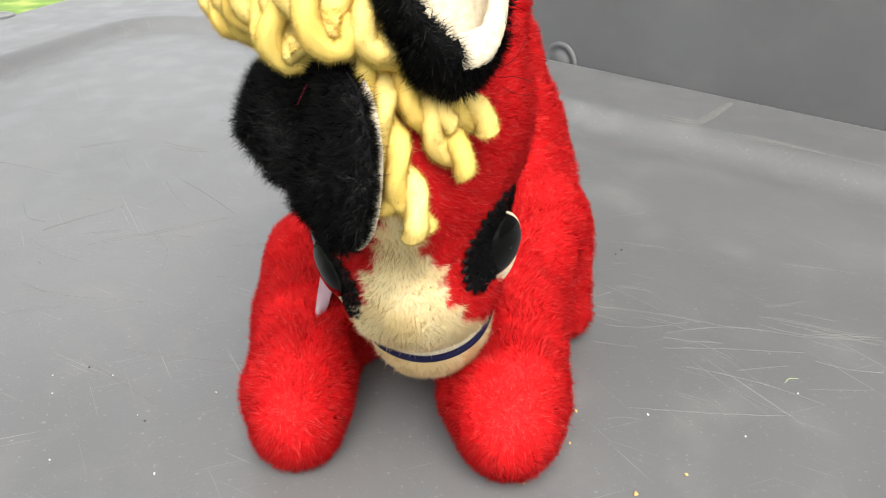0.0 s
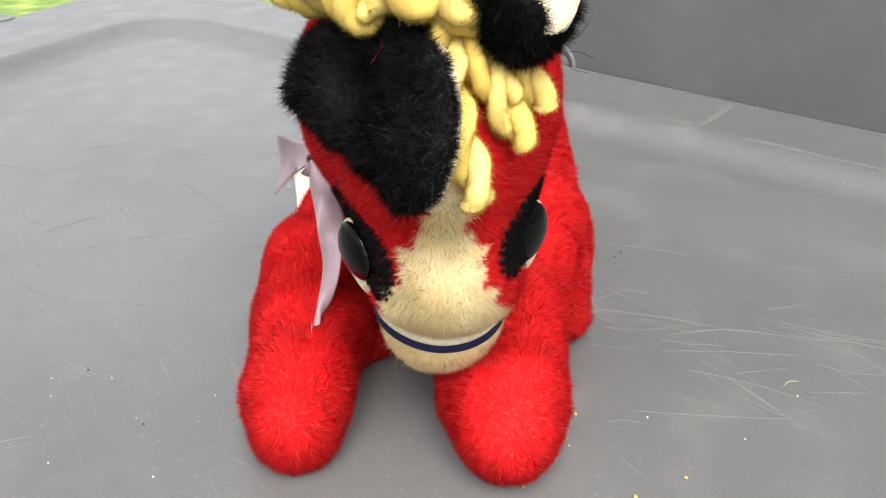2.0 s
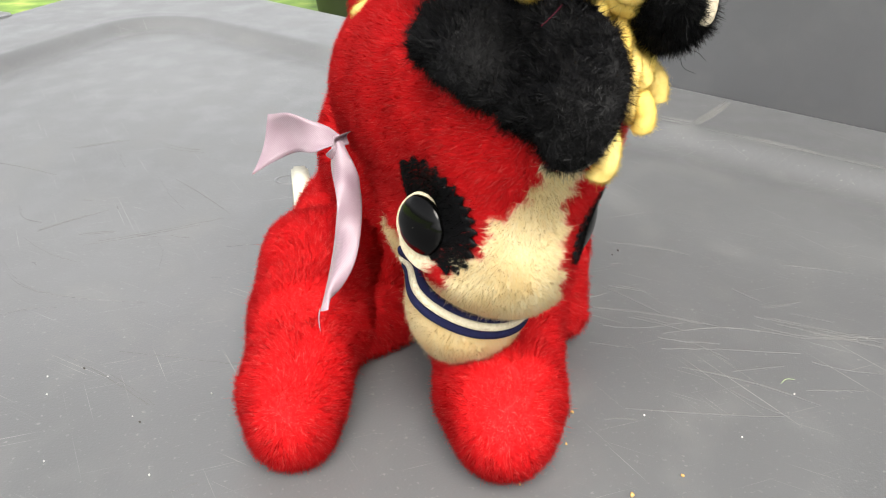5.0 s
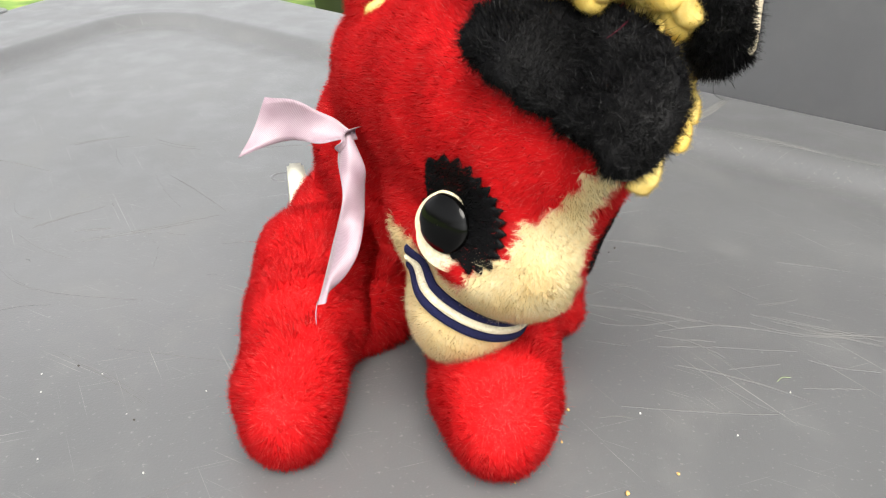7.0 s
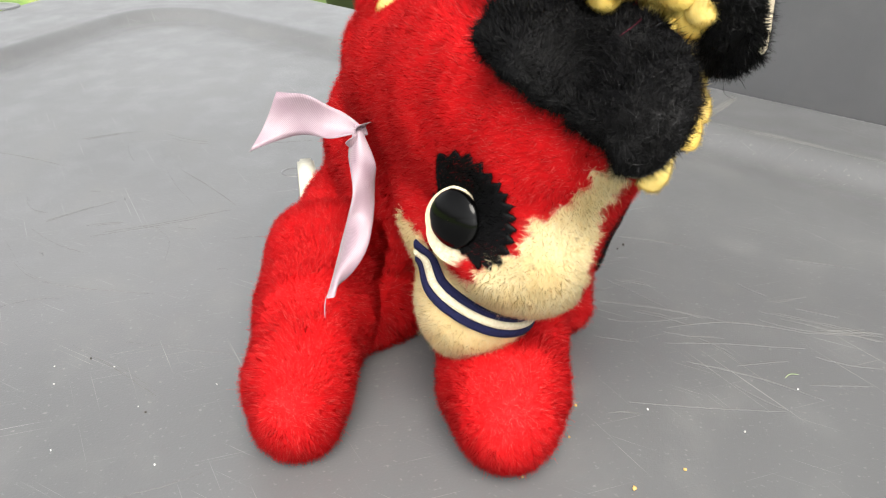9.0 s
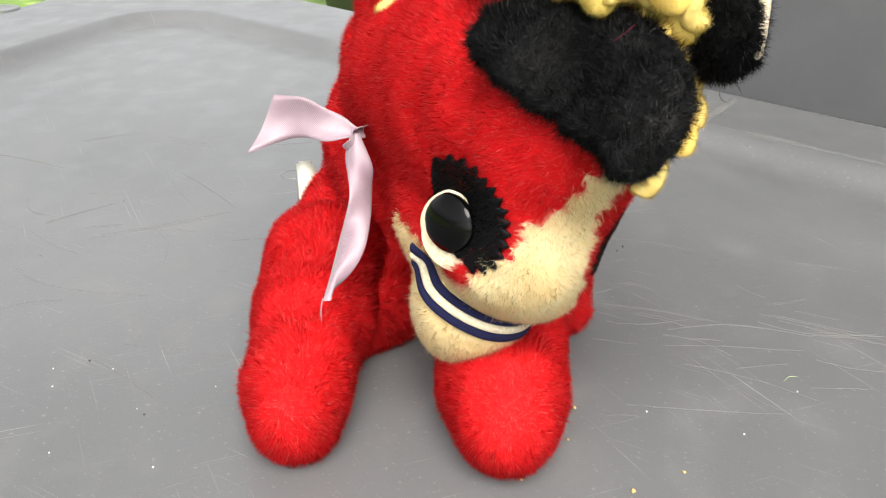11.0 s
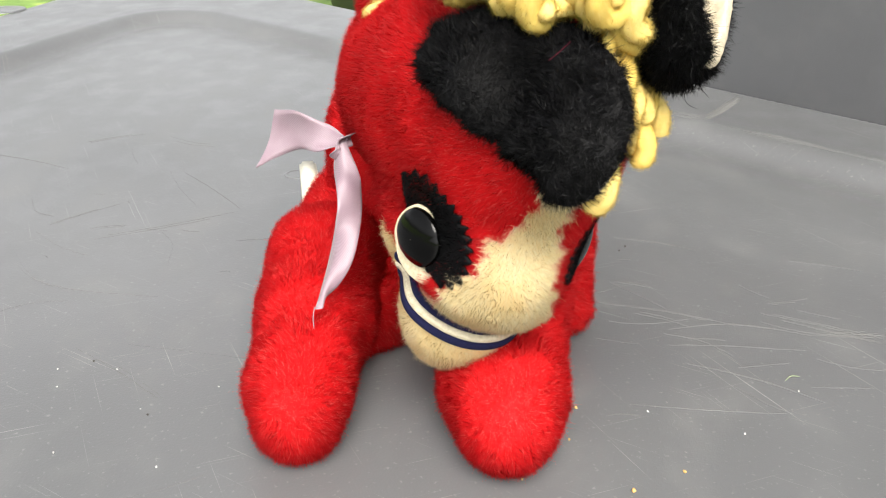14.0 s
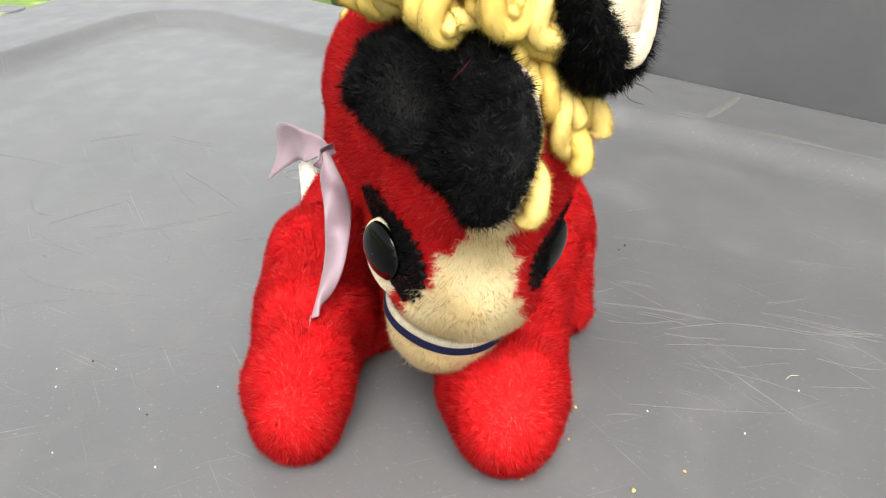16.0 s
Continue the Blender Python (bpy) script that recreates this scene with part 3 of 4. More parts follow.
phi = around(X, Y)
zm = mouth_z(phi)
front = np.abs(phi) < 104
half = np.interp(Z, (58, 64, 70, 76, 84, 95, 105, 116, 128, 132), (30, 25, 21.5, 19, 15.5, 11.5, 8.5, 5.0, 3.0, 0))
wig = 1.2 * np.sin(Z * 0.9) + 1.0 * np.sin(Z * 0.37 + 2)
band = np.interp(np.abs(phi), (0, 18, 32, 45, 70, 88, 112), (24, 17, 10.5, 5.5, 5.0, 5, 3))
upper = (front & (Z >= zm + 1) & (((np.abs(X - 4.0 - 0.04 * (Z - 90)) < half * np.where((X > 4) & (Z > 78), 0.82, 1.0) + wig) & (Y < -30)) | (Z < zm + band)))
trimmed = (phi > -75) & (phi < 83) & (Z > zm - 2.4) & (Z < zm + np.interp(np.abs(phi), (28, 44), (5.0, 6.2)))
lower = front & (Z < zm + 1) & (Z > 30) & ~trimmed
hidden = trimmed.copy()
for (c, u, w, facing, way), k in zip(EYES, (1.0, 0.86)):
    r = hc - JOINT - c
    flat = np.linalg.lstsq(np.stack([u, w, way], 1), r.T, rcond=None)[0]
    near = np.linalg.norm(r, axis=1) < 0.032
    hidden |= near & ((flat[0] / 0.0075) ** 2 + ((flat[1] + 0.001) / 0.0105) ** 2 < 1)
    hidden |= near & (((flat[0] - 0.0085 * k) / (0.0055 * k)) ** 2 + (flat[1] / (0.0110 * k)) ** 2 < 1)

head_red = hf[~upper & ~lower & ~hidden]


def comb_head(p):
    q = p + JOINT
    out = np.stack([np.sign(q[:, 0]) * 0.7, 0.5 + 0 * q[:, 0], -0.25 + 0 * q[:, 0]], 1)
    return out


def comb_muzzle(p):
    q = p + JOINT
    return np.stack([(q[:, 0] - 0.001) * 25, -0.2 + 0 * q[:, 0], -0.5 + 0 * q[:, 0]], 1)


head = furry("head", hv, head_red, RED, toy, "bowed red plush head", density=1.9e7, length=0.0031, width=0.00016, comb=comb_head, wild=0.55, lean=0.5, rise=0.6, seed=5, tufty=0.26)
furry("blaze", hv, hf[upper & ~hidden], CREAM, head, "cream plush blaze and muzzle", density=3.0e7, length=0.0033, width=0.00017, comb=comb_muzzle, wild=0.6, lean=0.4, rise=0.75, seed=6, shaggy=True, tufty=0.34)
furry("chin", hv, hf[lower], CREAM, head, "cream plush chin", density=3.0e7, length=0.0032, width=0.00017, comb=comb_muzzle, wild=0.55, lean=0.5, rise=0.7, seed=7, shaggy=True, tufty=0.3)


def braid(name, dz0, dz1, mat, lift, label):
    """One woven stripe of the trim that runs round the mouth."""
    ph = np.linspace(-75, 82, 90)
    rows = []
    for k, h in ((0.0, 0.0), (0.15, 1.0), (0.5, 1.15), (0.85, 1.0), (1.0, 0.0)):
        z = mouth_z(ph) + dz0 + (dz1 - dz0) * k
        d = np.stack([np.sin(np.radians(ph)), -np.cos(np.radians(ph)), 0 * ph], 1)
        p = H(1.0, -25.0, 0.0) + d * 0.03
        p[:, 2] = z / 1000 - JOINT[2]
        for _ in range(8):
            g = gradient(p)
            g[:, 2] = 0
            g /= np.linalg.norm(g, axis=1)[:, None]
            p = p - g * head_sdf(p)[:, None]
        rows.append(p + gradient(p) * (lift + 0.0012 * h))
    n = len(ph)
    verts = np.concatenate(rows)
    i = np.arange(n - 1)
    q = np.concatenate([np.stack([k * n + i, k * n + i + 1, (k + 1) * n + i + 1, (k + 1) * n + i], 1) for k in range(len(rows) - 1)])
    q = oriented(verts, q, H(1, -25, 60))
    return tagged(mesh_object(name, verts, q.tolist(), mat, head), label)


braid("mouth_braid", -2.9, 0.1, BRAID_BLUE, 0.0024, "navy blue woven stripe round the mouth")
braid("mouth_braid", 0.0, 2.7, BRAID_WHITE, 0.0028, "cream woven stripe round the mouth")
braid("mouth_braid", 2.6, 5.6, BRAID_BLUE, 0.0026, "navy blue woven stripe round the mouth")


def zigzag(radii, depth=0.0012, teeth=30):
    a, r = radii
    return a, r + depth * (2 * np.abs((a * teeth / (2 * np.pi)) % 1 - 0.5) - 0.5) * 2


for eye, reach in zip(EYES, (0.94, 0.82)):
    patch_shape = zigzag(outline([(0, 0.0172), (25, 0.0168), (50, 0.0176), (75, 0.0208), (92, 0.0216), (101, 0.0206), (108, 0.011), (180, 0.004), (240, 0.006), (278, 0.0115), (290, 0.0170), (310, 0.0185), (330, 0.0178)], 120))
    patch_shape = (patch_shape[0], patch_shape[1] * reach)
    vs, q = decal_mesh(eye, (0, 0), patch_shape, 0.0010, 0.0012)
    q = oriented(vs, q, H(1, -25, 100))
    furry("eye_patch", vs, q, BLACK, head, "jagged black plush eyebrow patch", density=1.6e7, length=0.0014, width=0.00016, wild=0.5, lean=0.2, seed=8)
    white_shape = outline([(0, 0.0094), (45, 0.0104), (90, 0.0122), (135, 0.0104), (180, 0.0090), (225, 0.0106), (270, 0.0126), (315, 0.0108)])
    white_shape = (white_shape[0], white_shape[1] * 1.03)
    vs, q = disc_mesh(eye, (-0.0005, -0.0024), white_shape, -0.0065, 0.0010, 0.0006)
    tagged(mesh_object("eye_white", vs, oriented(vs, q, H(1, -25, 100)).tolist(), WHITE_FELT, head), "cream felt oval behind the eye")
    eye_shape = outline([(0, 0.0072), (45, 0.0080), (90, 0.0095), (135, 0.0081), (180, 0.0072), (225, 0.0080), (270, 0.0095), (315, 0.0081)])
    eye_shape = (eye_shape[0], eye_shape[1] * 1.0)
    vs, q = disc_mesh(eye, (0.0, 0.0), eye_shape, -0.0010, 0.0020, 0.0034)
    tagged(mesh_object("eye", vs, oriented(vs, q, H(1, -25, 100)).tolist(), EYE_BLACK, head), "shiny domed black eye")


# ears
def flap(centre, n, u, v, shape, thick, dents, rings=16):
    """A padded flap: polar rings on both faces, its top curled back to the head and its tip standing off."""
    ang, rad = shape
    k = len(ang)
    levels = [(s, 1) for s in np.linspace(0.02, 1, rings)] + [(s, -1) for s in np.linspace(1, 0.02, rings)]
    verts = []
    for s, face in levels:
        a, b = s * rad * np.cos(ang), s * rad * np.sin(ang)
        w = -0.0004 + 0.115 * a + 0.385 * b - 0.5 * a * a - 4.2 * a * b - 5.2 * b * b
        for da, db, dr, dh in dents:
            w = w - dh * np.exp(-((a - da) ** 2 + (b - db) ** 2) / dr ** 2)
        w = w + face * thick / 2 * math.sqrt(max(0.0, 1 - s ** 4))
        verts.append(centre + a[:, None] * u + b[:, None] * v + w[:, None] * n)
    verts = np.concatenate(verts)
    i = np.arange(k)
    q = np.concatenate([np.stack([r * k + i, (r + 1) * k + i, (r + 1) * k + (i + 1) % k, r * k + (i + 1) % k], 1) for r in range(len(levels) - 1)])
    fn, _ = facenormals(verts, q)
    half_ = len(q) // 2
    if np.sum(fn[:half_] @ n) < 0:
        q = q[:, ::-1]
    return verts, q, half_


EAR_N = np.array((-0.609, -0.784, 0.120))
EAR_U = np.array((0.793, -0.601, 0.100))
EAR_V = np.array((0.0065, -0.156, -0.988))
ear_outline = [(-35, -1), (-33, -11), (-22, -18), (-10, -21), (6, -18), (14, -15), (22, -10.5), (28.5, 0), (28.5, 13), (25, 21), (20.5, 25), (15.5, 25.5), (10, 19.5), (-2.5, 13), (-15, 9.8), (-26, 5)]


def polar(points):
    """Polar points, in metres, of a closed outline in millimetres."""
    out = sorted((math.degrees(math.atan2(b, a)) % 360, math.hypot(a, b) / 1000) for a, b in points)
    return outline(out, 96)


EAR_CENTRE = H(-14, -92, 148)
vs, q, half_ = flap(EAR_CENTRE, EAR_N, EAR_U, EAR_V, polar(ear_outline), 0.006, ((-0.003, 0.001, 0.010, 0.0062), (0.012, -0.004, 0.006, 0.0020), (0.014, 0.008, 0.006, -0.0022), (-0.020, -0.004, 0.008, -0.0020)))
ear_comb = lambda p: np.tile(EAR_V[None] * 0.6 + EAR_U[None] * 0.2, (len(p), 1))
furry("ear", vs, q, BLACK, head, "floppy black plush ear folded over the forehead", density=1.6e7, length=0.0044, width=0.00016, comb=ear_comb, wild=0.6, lean=0.3, rise=0.7, seed=9, tufty=0.5, glint=0.35)
vs, q, half_ = flap(EAR_CENTRE - EAR_N * 0.0036 - EAR_U * 0.0002 + EAR_V * 0.0006, EAR_N, EAR_U, EAR_V, polar([(a * 1.005, b * 1.0) for a, b in ear_outline]), 0.0016, ((-0.003, 0.001, 0.010, 0.0058),))
tagged(mesh_object("ear_lining", vs, q.tolist(), LINING, head), "cream fabric ear lining")


CUP, CUP_R = H(24, -90, 192.5), (0.0165, 0.0165, 0.0370)
CUP_WAY = np.array((0.66, -0.68, 0.32)) / np.linalg.norm((0.66, -0.68, 0.32))


def cup_sdf(p):
    """The other ear: a cupped shell, open upwards and outwards."""
    outer = ellipsoid(p, CUP, CUP_R)
    return np.maximum(np.maximum(outer, -(outer + 0.0055)), (p - CUP) @ CUP_WAY - 0.0015)


v, f = surface(cup_sdf, H(-15, -120, 135), H(60, -55, 235), 0.0014)
middle = v[f].mean(1)
inner = (ellipsoid(middle, CUP, CUP_R) < -0.0030) | (((middle - CUP) @ CUP_WAY > 0.0002) & (middle[:, 0] > CUP[0] + 0.004))
furry("ear", v, f[~inner], BLACK, head, "cupped black plush ear", density=1.3e7, length=0.0040, width=0.00018, comb=ear_comb, wild=0.6, lean=0.35, rise=0.7, seed=10, tufty=0.3, glint=0.35)
tagged(mesh_object("ear_lining", v, f[inner].tolist(), LINING, head), "cream fabric ear lining")

# yarn mane
yarn_rng = np.random.default_rng(11)


def yarn(points, radius=0.0045, plies=2):
    path = smooth_path([H(*p) for p in points], 40)
    vs, q = tube_mesh(path, radius, 10, plies, 0.026, yarn_rng.random() * 6, 0.05, yarn_rng)
    q = q if np.sum(facenormals(vs, q)[0] * (vs[q].mean(1) - path.mean(0))) > 0 else q[:, ::-1]
    return furry("mane_yarn", vs, q, YELLOW, head, "", density=1.8e7, length=0.0019, width=0.00010, wild=1.0, lean=0.5, seed=int(yarn_rng.integers(1000)), tufty=0.1, rise=0.6, glint=0.0)


yarn([(2, -84, 176), (5, -90, 160), (7, -93, 146), (10, -95, 134), (12.5, -97, 126), (12.6, -96, 121.5)], 0.0052)
yarn([(1, -84, 172), (2, -89, 156), (4, -92, 142), (6, -93, 132), (5, -92, 127)], 0.0048)
yarn([(8, -84, 168), (13, -87, 156), (18, -88, 146), (23, -88, 138), (24.5, -87, 134.5)], 0.0050)
yarn([(8, -82, 172), (15, -85, 160), (22, -83, 152), (27.5, -81, 145), (28.5, -80, 142)], 0.0052)
yarn([(7, -84, 166), (12, -88, 156), (17, -88, 150), (22, -86, 146)], 0.0050)
# the forelock: fat loops heaped along the crown
for k in range(15):
    t = k / 14
    x = -32 + 40 * t + yarn_rng.normal() * 2.5
    y = -50 - 38 * t + yarn_rng.normal() * 3.5
    z = 173 + 9 * math.sin(2.6 * t) + yarn_rng.normal() * 2
    s = 1.0 + 0.25 * yarn_rng.random()
    yarn([(x + 4, y + 16, z + 6), (x - 1, y + 4, z + 6 * s), (x - 4 * s + yarn_rng.normal() * 2.5, y - 8 * s, z + 1), (x - 1 + yarn_rng.normal() * 3, y - 11 * s, z - 7 * s + yarn_rng.normal() * 2), (x + 5 + yarn_rng.normal() * 2, y - 6, z - 3), (x + 6, y + 6, z + 6)], 0.0058)
for k in range(4):
    z = 150 + 9 * k
    yarn([(-28, 20, z + 6), (-36, 22, z + 2), (-40, 28, z - 6), (-36, 34, z - 8), (-28, 32, z)], 0.0045)


# loose threads caught in the ears
for a, b, c, mat in (((-12, -98, 157), (-10, -99, 160), (-8, -99, 163), THREAD_RED), ((33, -84, 158), (38, -82, 160), (41, -80, 164), DARK_FELT), ((34, -83, 156), (38, -83, 156), (42, -82, 154), DARK_FELT), ((33, -85, 160), (37, -84, 165), (38, -83, 170), DARK_FELT), ((34, -82, 154), (37, -80, 151), (41, -80, 150), DARK_FELT)):
    vs, q = tube_mesh(smooth_path([H(*a), H(*b), H(*c)], 10), 0.00007, 5)
    mesh_object("loose_thread", vs, q.tolist(), mat, head)


# ribbon
KNOT = H(-45, 0, 99)


def ribbon(name, path, widths, label, n=40):
    """A satin strip: centre points and, at each, the half-width vector, in the head's millimetres."""
    p = smooth_path([H(*a) for a in path], n)
    w = smooth_path([np.array(a) / 1000 for a in widths], n)
    across = np.linspace(-1, 1, 9)
    tan = np.gradient(p, axis=0)
    nrm = np.cross(tan, w)
    nrm /= np.linalg.norm(nrm, axis=1)[:, None] + 1e-12
    run = np.linspace(0, 9, len(p))
    grid = np.stack([p + w * a + nrm * (0.0012 * math.cos(a * 2.2) + 0.0006 * np.sin(run + 2 * a))[:, None] for a in across], 1)
    k = len(across)
    top, bottom = grid + nrm[:, None] * 0.0002, grid - nrm[:, None] * 0.0002
    verts = np.concatenate([top.reshape(-1, 3), bottom.reshape(-1, 3)])
    m = len(p)
    q = []
    for i in range(m - 1):
        for j in range(k - 1):
            a = i * k + j
            q.append((a, a + 1, a + k + 1, a + k))
            q.append(tuple(m * k + c for c in (a, a + k, a + k + 1, a + 1)))
    for i in range(m - 1):
        for a, o in ((i * k, 1), (i * k + k - 1, -1)):
            c = (a, a + k, m * k + a + k, m * k + a)
            q.append(c if o > 0 else c[::-1])
    ob = mesh_object(name, verts - KNOT, q, SATIN, head)
    ob.location = KNOT
    return tagged(ob, label)


side_tail = ribbon("ribbon_tail", [(-45, 0, 99), (-54, 2, 99), (-67, 6, 99.5), (-80, 9, 93.5)], [(1, 1, 1.5), (1, 3, 4.5), (1, -3, 8), (3, 2, 11.5)], "pale pink satin ribbon end")
ribbon("ribbon_tail", [(-46, -1, 99), (-43.5, -5, 91), (-39.5, -9, 79), (-40.5, -16, 62), (-45.0, -23, 44.5)], [(1.5, 0, 1), (4.2, -3.5, 0), (4.6, 3, 1), (4.0, -4, 1), (1.4, 1.5, 1)], "pale pink satin ribbon end with frayed tip")
ribbon("ribbon_knot", [(-42, 2, 101), (-47, -3, 100), (-48, -3, 97), (-44, 0, 94)], [(0.8, 0.8, 2.2), (0.8, 0.8, 2.6), (0.8, 0.8, 2.6), (0.8, 0.8, 2.0)], "tight knot of pale pink satin ribbon")
vs, q = tube_mesh(smooth_path([H(-47, -24, 44.5), H(-47, -26, 41), H(-46, -27, 37)], 8), 0.0002, 5)
tagged(mesh_object("loose_thread", vs, q.tolist(), SATIN, head), "pale loose thread")

# white tag beside the toy's flank
bm = bmesh.new()
bmesh.ops.create_cube(bm, size=1, matrix=pose(-0.0715, 0.125, 0.0235, 0, 0, 12) @ Matrix.Diagonal((0.009, 0.034, 0.044, 1)))
bmesh.ops.bevel(bm, geom=bm.edges[:], offset=0.0015, segments=3, affect="EDGES")
part("side_tag", bm, TAG_WHITE, toy, "small cream white plastic tag on the flank")


# ---- crumbs and scuffs on the seat ----
def crumb(x, y, size, mat, label):
    bm = bmesh.new()
    bmesh.ops.create_icosphere(bm, subdivisions=2, radius=size)
    for vert in bm.verts:
        vert.co *= 0.75 + 0.5 * noise.noise(vert.co * 900 + Vector((x * 90, y * 70, 0)))
    lowest = min(vert.co.z for vert in bm.verts)
    for vert in bm.verts:
        vert.co += Vector((x, y, -lowest))
    ob = part("crumb", bm, mat, None)
    return tagged(ob, label, "crumb", "crumbs on the seat")


for x, y, s in ((0.0510, -0.0198, 0.0008), (0.0842, -0.0577, 0.0009), (0.0645, -0.0678, 0.0010), (0.0460, -0.0395, 0.0006), (0.0270, -0.0620, 0.0006)):
    crumb(x, y, s, CRUMB, "tiny tan crumb lying on the grey seat")


for x, y, s in ((-0.163, 0.007, 0.0005), (-0.158, -0.006, 0.0005), (-0.138, 0.007, 0.0005), (-0.092, -0.006, 0.0005), (-0.119, -0.021, 0.0004), (-0.102, -0.056, 0.0005), (-0.142, -0.048, 0.0005), (0.0786, -0.0219, 0.0006), (0.112, -0.036, 0.0005), (0.142, -0.008, 0.0005)):
    crumb(x, y, s, LINT, "tiny white speck lying on the grey seat")
for x, y, s in ((-0.150, 0.013, 0.0006), (-0.115, -0.025, 0.0006), (0.0972, 0.129, 0.0008), (0.093, 0.124, 0.0006), (0.048, 0.012, 0.0005)):
    crumb(x, y, s, CRUMB_DARK, "tiny dark crumb lying on the grey seat")
vs, q = tube_mesh(smooth_path([(0.139, -0.001, 0.0006), (0.142, 0.0015, 0.0012), (0.146, 0.0022, 0.0006)], 10), 0.00018, 6)
tagged(mesh_object("grass_blade", vs, q.tolist(), GRASS), "tiny pale green grass clipping on the seat", "grass clipping")


def scuffs():
    """Thin pale scratches, each a raised thread of scraped plastic along its course."""
    rng = np.random.default_rng(21)
    verts, faces = [], []
    courses = list(COURSES)
    for _ in range(16):
        # short ones, scattered on both sides of the toy
        side = rng.random() < 0.6
        courses.append((rng.uniform(-0.24, -0.10) if side else rng.uniform(0.06, 0.20), rng.uniform(-0.06, 0.22) if side else rng.uniform(-0.05, 0.14), rng.uniform(-60, 20), rng.uniform(0.006, 0.03), rng.normal() * 0.001))
    for _ in range(34):
        # long faint ones, left by things pushed about
        side = rng.random() < 0.55
        courses.append((rng.uniform(-0.34, -0.10) if side else rng.uniform(0.06, 0.26), rng.uniform(-0.08, 0.34) if side else rng.uniform(-0.06, 0.10), rng.uniform(-70, 40) if side else rng.uniform(-45, 5), rng.uniform(0.03, 0.10), rng.normal() * 0.006))
    # a broad double scuff on the rim
    courses += [(0.2354 + rng.normal() * 0.003, 0.3887 + rng.normal() * 0.003, -125.8, 0.081, 0.001, RIM + 0.0005) for _ in range(22)]
    courses += [(0.190 + rng.normal() * 0.003, 0.326 + rng.normal() * 0.003, 141, 0.035, 0.001, RIM + 0.0005) for _ in range(7)]
    # dusty rubbing along the crest of the rim
    for _ in range(60):
        run, off = rng.uniform(-0.12, 0.42), 0.3625 + rng.normal() * 0.0025
        courses.append((0.70 * off + 0.713 * run, 0.713 * off - 0.70 * run, -44.5 + rng.normal() * 1.5, rng.uniform(0.03, 0.10), 0.0, RIM + 0.0005))
    for x, y, turn, size, bow, *lift in courses:
        c, w = math.cos(radians(turn)), math.sin(radians(turn))
        h = lift[0] if lift else 0.0
        p = smooth_path([(x, y, h), (x + c * size / 2 - w * bow, y + w * size / 2 + c * bow, h), (x + c * size, y + w * size, h)], 40)
        for lane in range(int(rng.integers(1, 3))):
            shift = rng.normal(size=2) * 0.0012
            cut0, cut1 = rng.random() * 0.3, 0.7 + 0.3 * rng.random()
            q = p[int(cut0 * len(p)):max(int(cut1 * len(p)), int(cut0 * len(p)) + 3)]
            tan = np.gradient(q, axis=0)
            nrm = np.stack([-tan[:, 1], tan[:, 0], 0 * tan[:, 0]], 1)
            nrm /= np.linalg.norm(nrm, axis=1)[:, None] + 1e-12
            wide = 0.000055 * np.clip(rng.random((len(q), 1)) * 1.6 - 0.35, 0.03, 1) * (0.6 + 0.8 * (lane == 0))
            c = q + np.array([*shift, 0.0]) + nrm * (0.0002 * rng.normal(size=(len(q), 1)))
            base = len(verts)
            for k in range(len(q)):
                verts += [c[k] - nrm[k] * wide[k], c[k] + np.array((0, 0, 0.00018)), c[k] + nrm[k] * wide[k]]
            for k in range(len(q) - 1):
                a = base + 3 * k
                faces += [(a, a + 3, a + 4, a + 1), (a + 1, a + 4, a + 5, a + 2)]
    ob = mesh_object("scuff_marks", np.array(verts) + np.array((0, 0, 0.0001)), faces, SCRATCH)
    return tagged(ob, "fine pale scratches on the grey plastic seat", "scratches", kind="stuff")


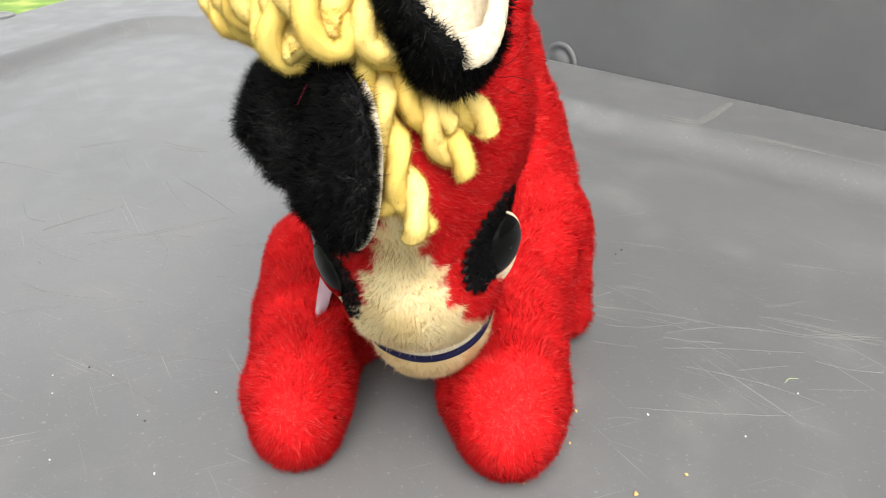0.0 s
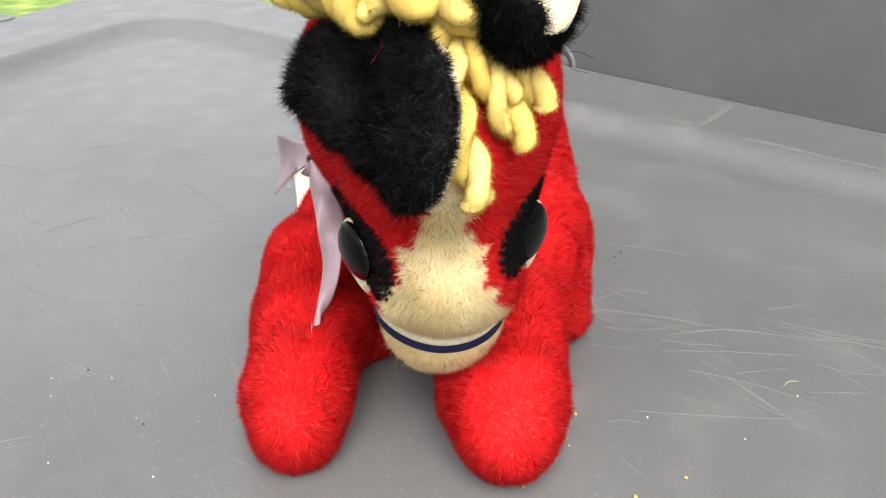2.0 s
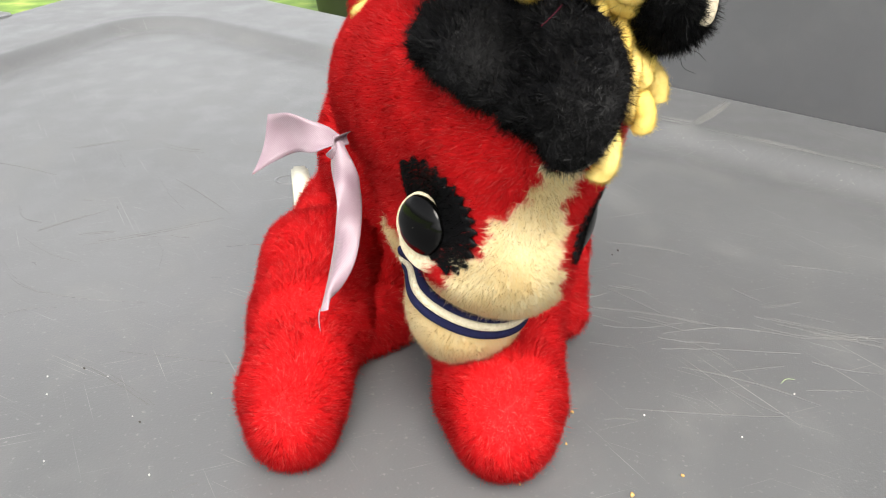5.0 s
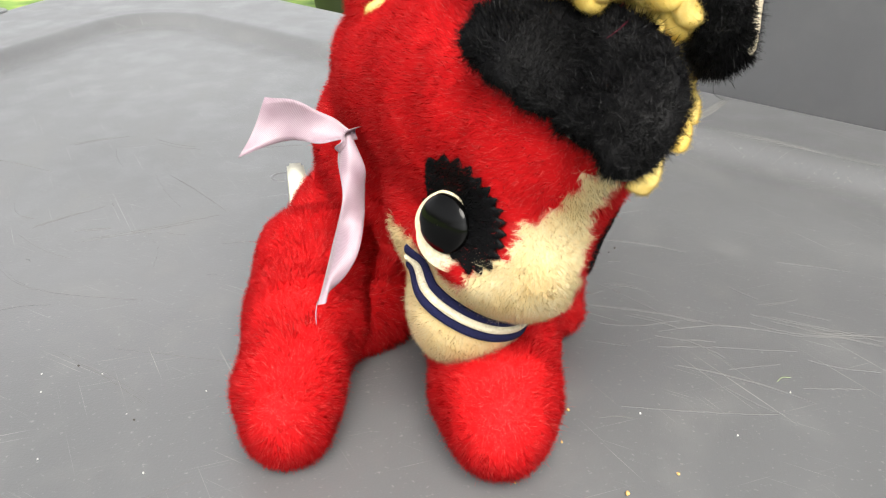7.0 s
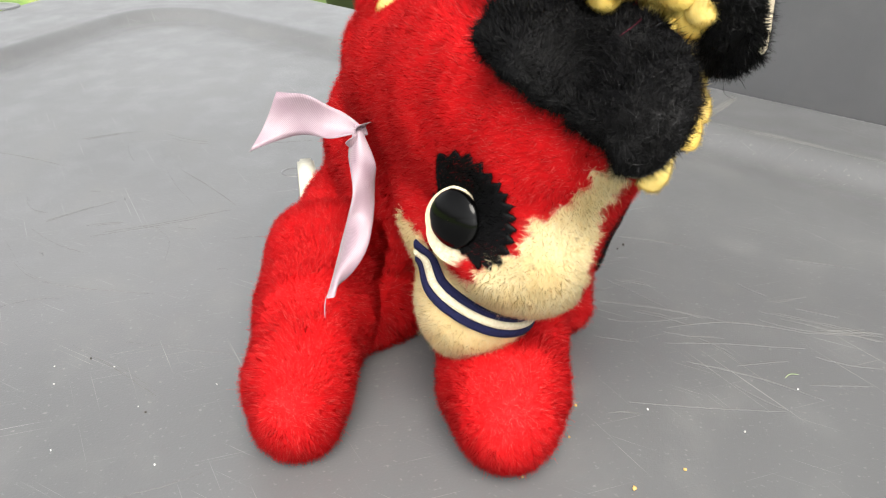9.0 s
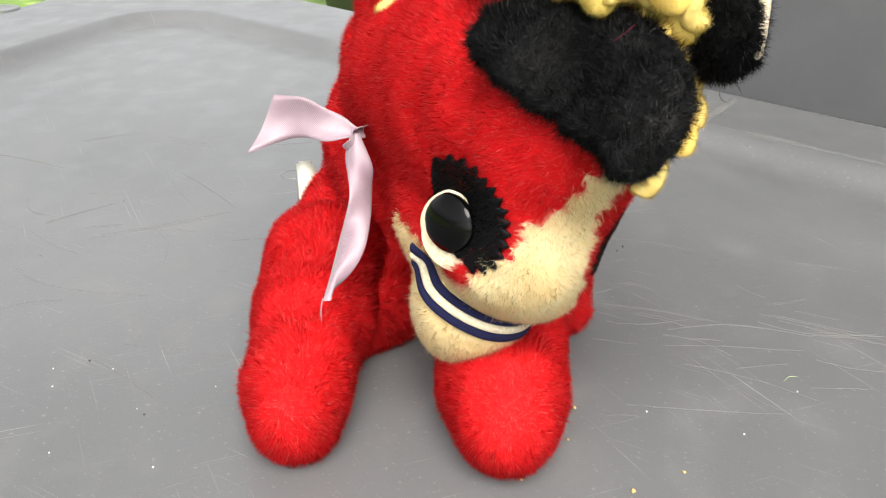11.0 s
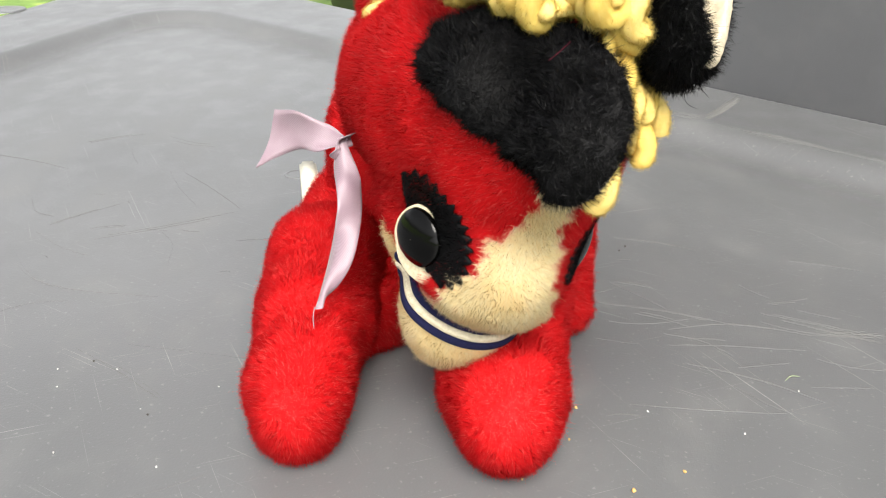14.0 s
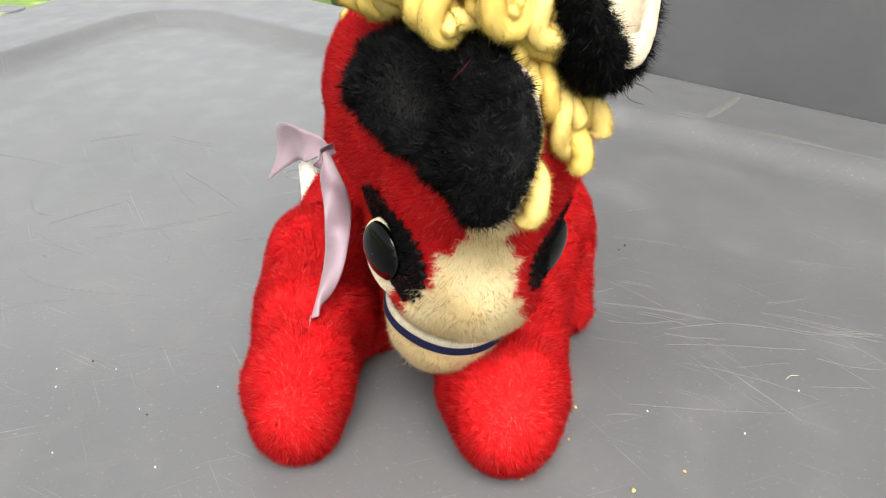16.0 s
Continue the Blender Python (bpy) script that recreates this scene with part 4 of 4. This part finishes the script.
# the long scratches: start, heading, length, bow
COURSES = [
    (-0.249, 0.143, -32, 0.141, -0.024),
    (-0.214, 0.13, 27, 0.107, -0.002),
    (-0.177, 0.036, -39, 0.107, 0.002),
    (-0.195, 0.263, -61, 0.1, -0.003),
    (-0.178, 0.25, -51, 0.088, 0.001),
    (-0.149, 0.017, -41, 0.056, 0.001),
    (-0.235, 0.155, 47, 0.052, 0.001),
    (0.096, 0.142, -23, 0.051, 0.002),
    (0.08, 0.093, -52, 0.05, 0.001),
    (0.154, 0.037, -4, 0.043, -0.003),
    (0.156, 0.039, 0, 0.043, -0.002),
    (0.177, 0.112, -20, 0.041, 0.001),
    (0.142, -0.003, -2, 0.037, 0),
    (0.097, 0.035, -37, 0.034, 0.004),
    (0.154, 0.017, -20, 0.032, -0.002),
]
scuffs()


def motions():
    # the loose ribbon end trails behind as the head swings round
    trail = [(t, -float(np.interp(turn[2], (-7, -3.5, 1.7, 5.6, 9.9, 14), (56, 40, 36, 34, 26, 14)))) for t, *turn in HEAD_TURNS]
    walk(side_tail, [(t, pose(*KNOT, 0, 0.3 * a, a)) for t, a in trail])
    walk(head, [(t, pose(*JOINT, *turn)) for t, *turn in HEAD_TURNS])


HEAD_TURNS = [
    (0, 5.18, -5.15, -6.98),
    (0.5, 4.36, -4.34, -6.01),
    (1, 3.29, -3.46, -5.01),
    (1.5, 2.17, -2.21, -3.53),
    (2, 1.11, -1.05, -1.70),
    (2.5, 0.02, 0.00, 0.01),
    (3, -0.84, 1.39, 1.70),
    (3.5, -1.66, 3.07, 3.58),
    (4, -2.50, 5.41, 5.63),
    (6.5, -3.25, 16.77, 14.43),
    (7, -3.27, 17.78, 14.99),
    (7.5, -3.40, 18.27, 15.35),
    (8, -3.61, 18.54, 15.31),
    (8.5, -3.47, 18.51, 15.32),
    (9, -3.40, 18.50, 15.21),
    (11.5, -2.96, 18.38, 14.32),
    (12, -2.70, 17.99, 13.81),
    (12.5, -2.32, 17.46, 13.24),
    (13, -1.86, 16.34, 12.28),
    (13.5, -1.54, 15.52, 11.15),
    (14, -0.94, 13.73, 9.90),
    (14.5, -0.54, 12.30, 8.56),
    (15, 0.12, 10.51, 7.09),
    (15.5, 0.92, 8.43, 5.45),
    (16, 1.64, 6.27, 3.62),
]
motions()
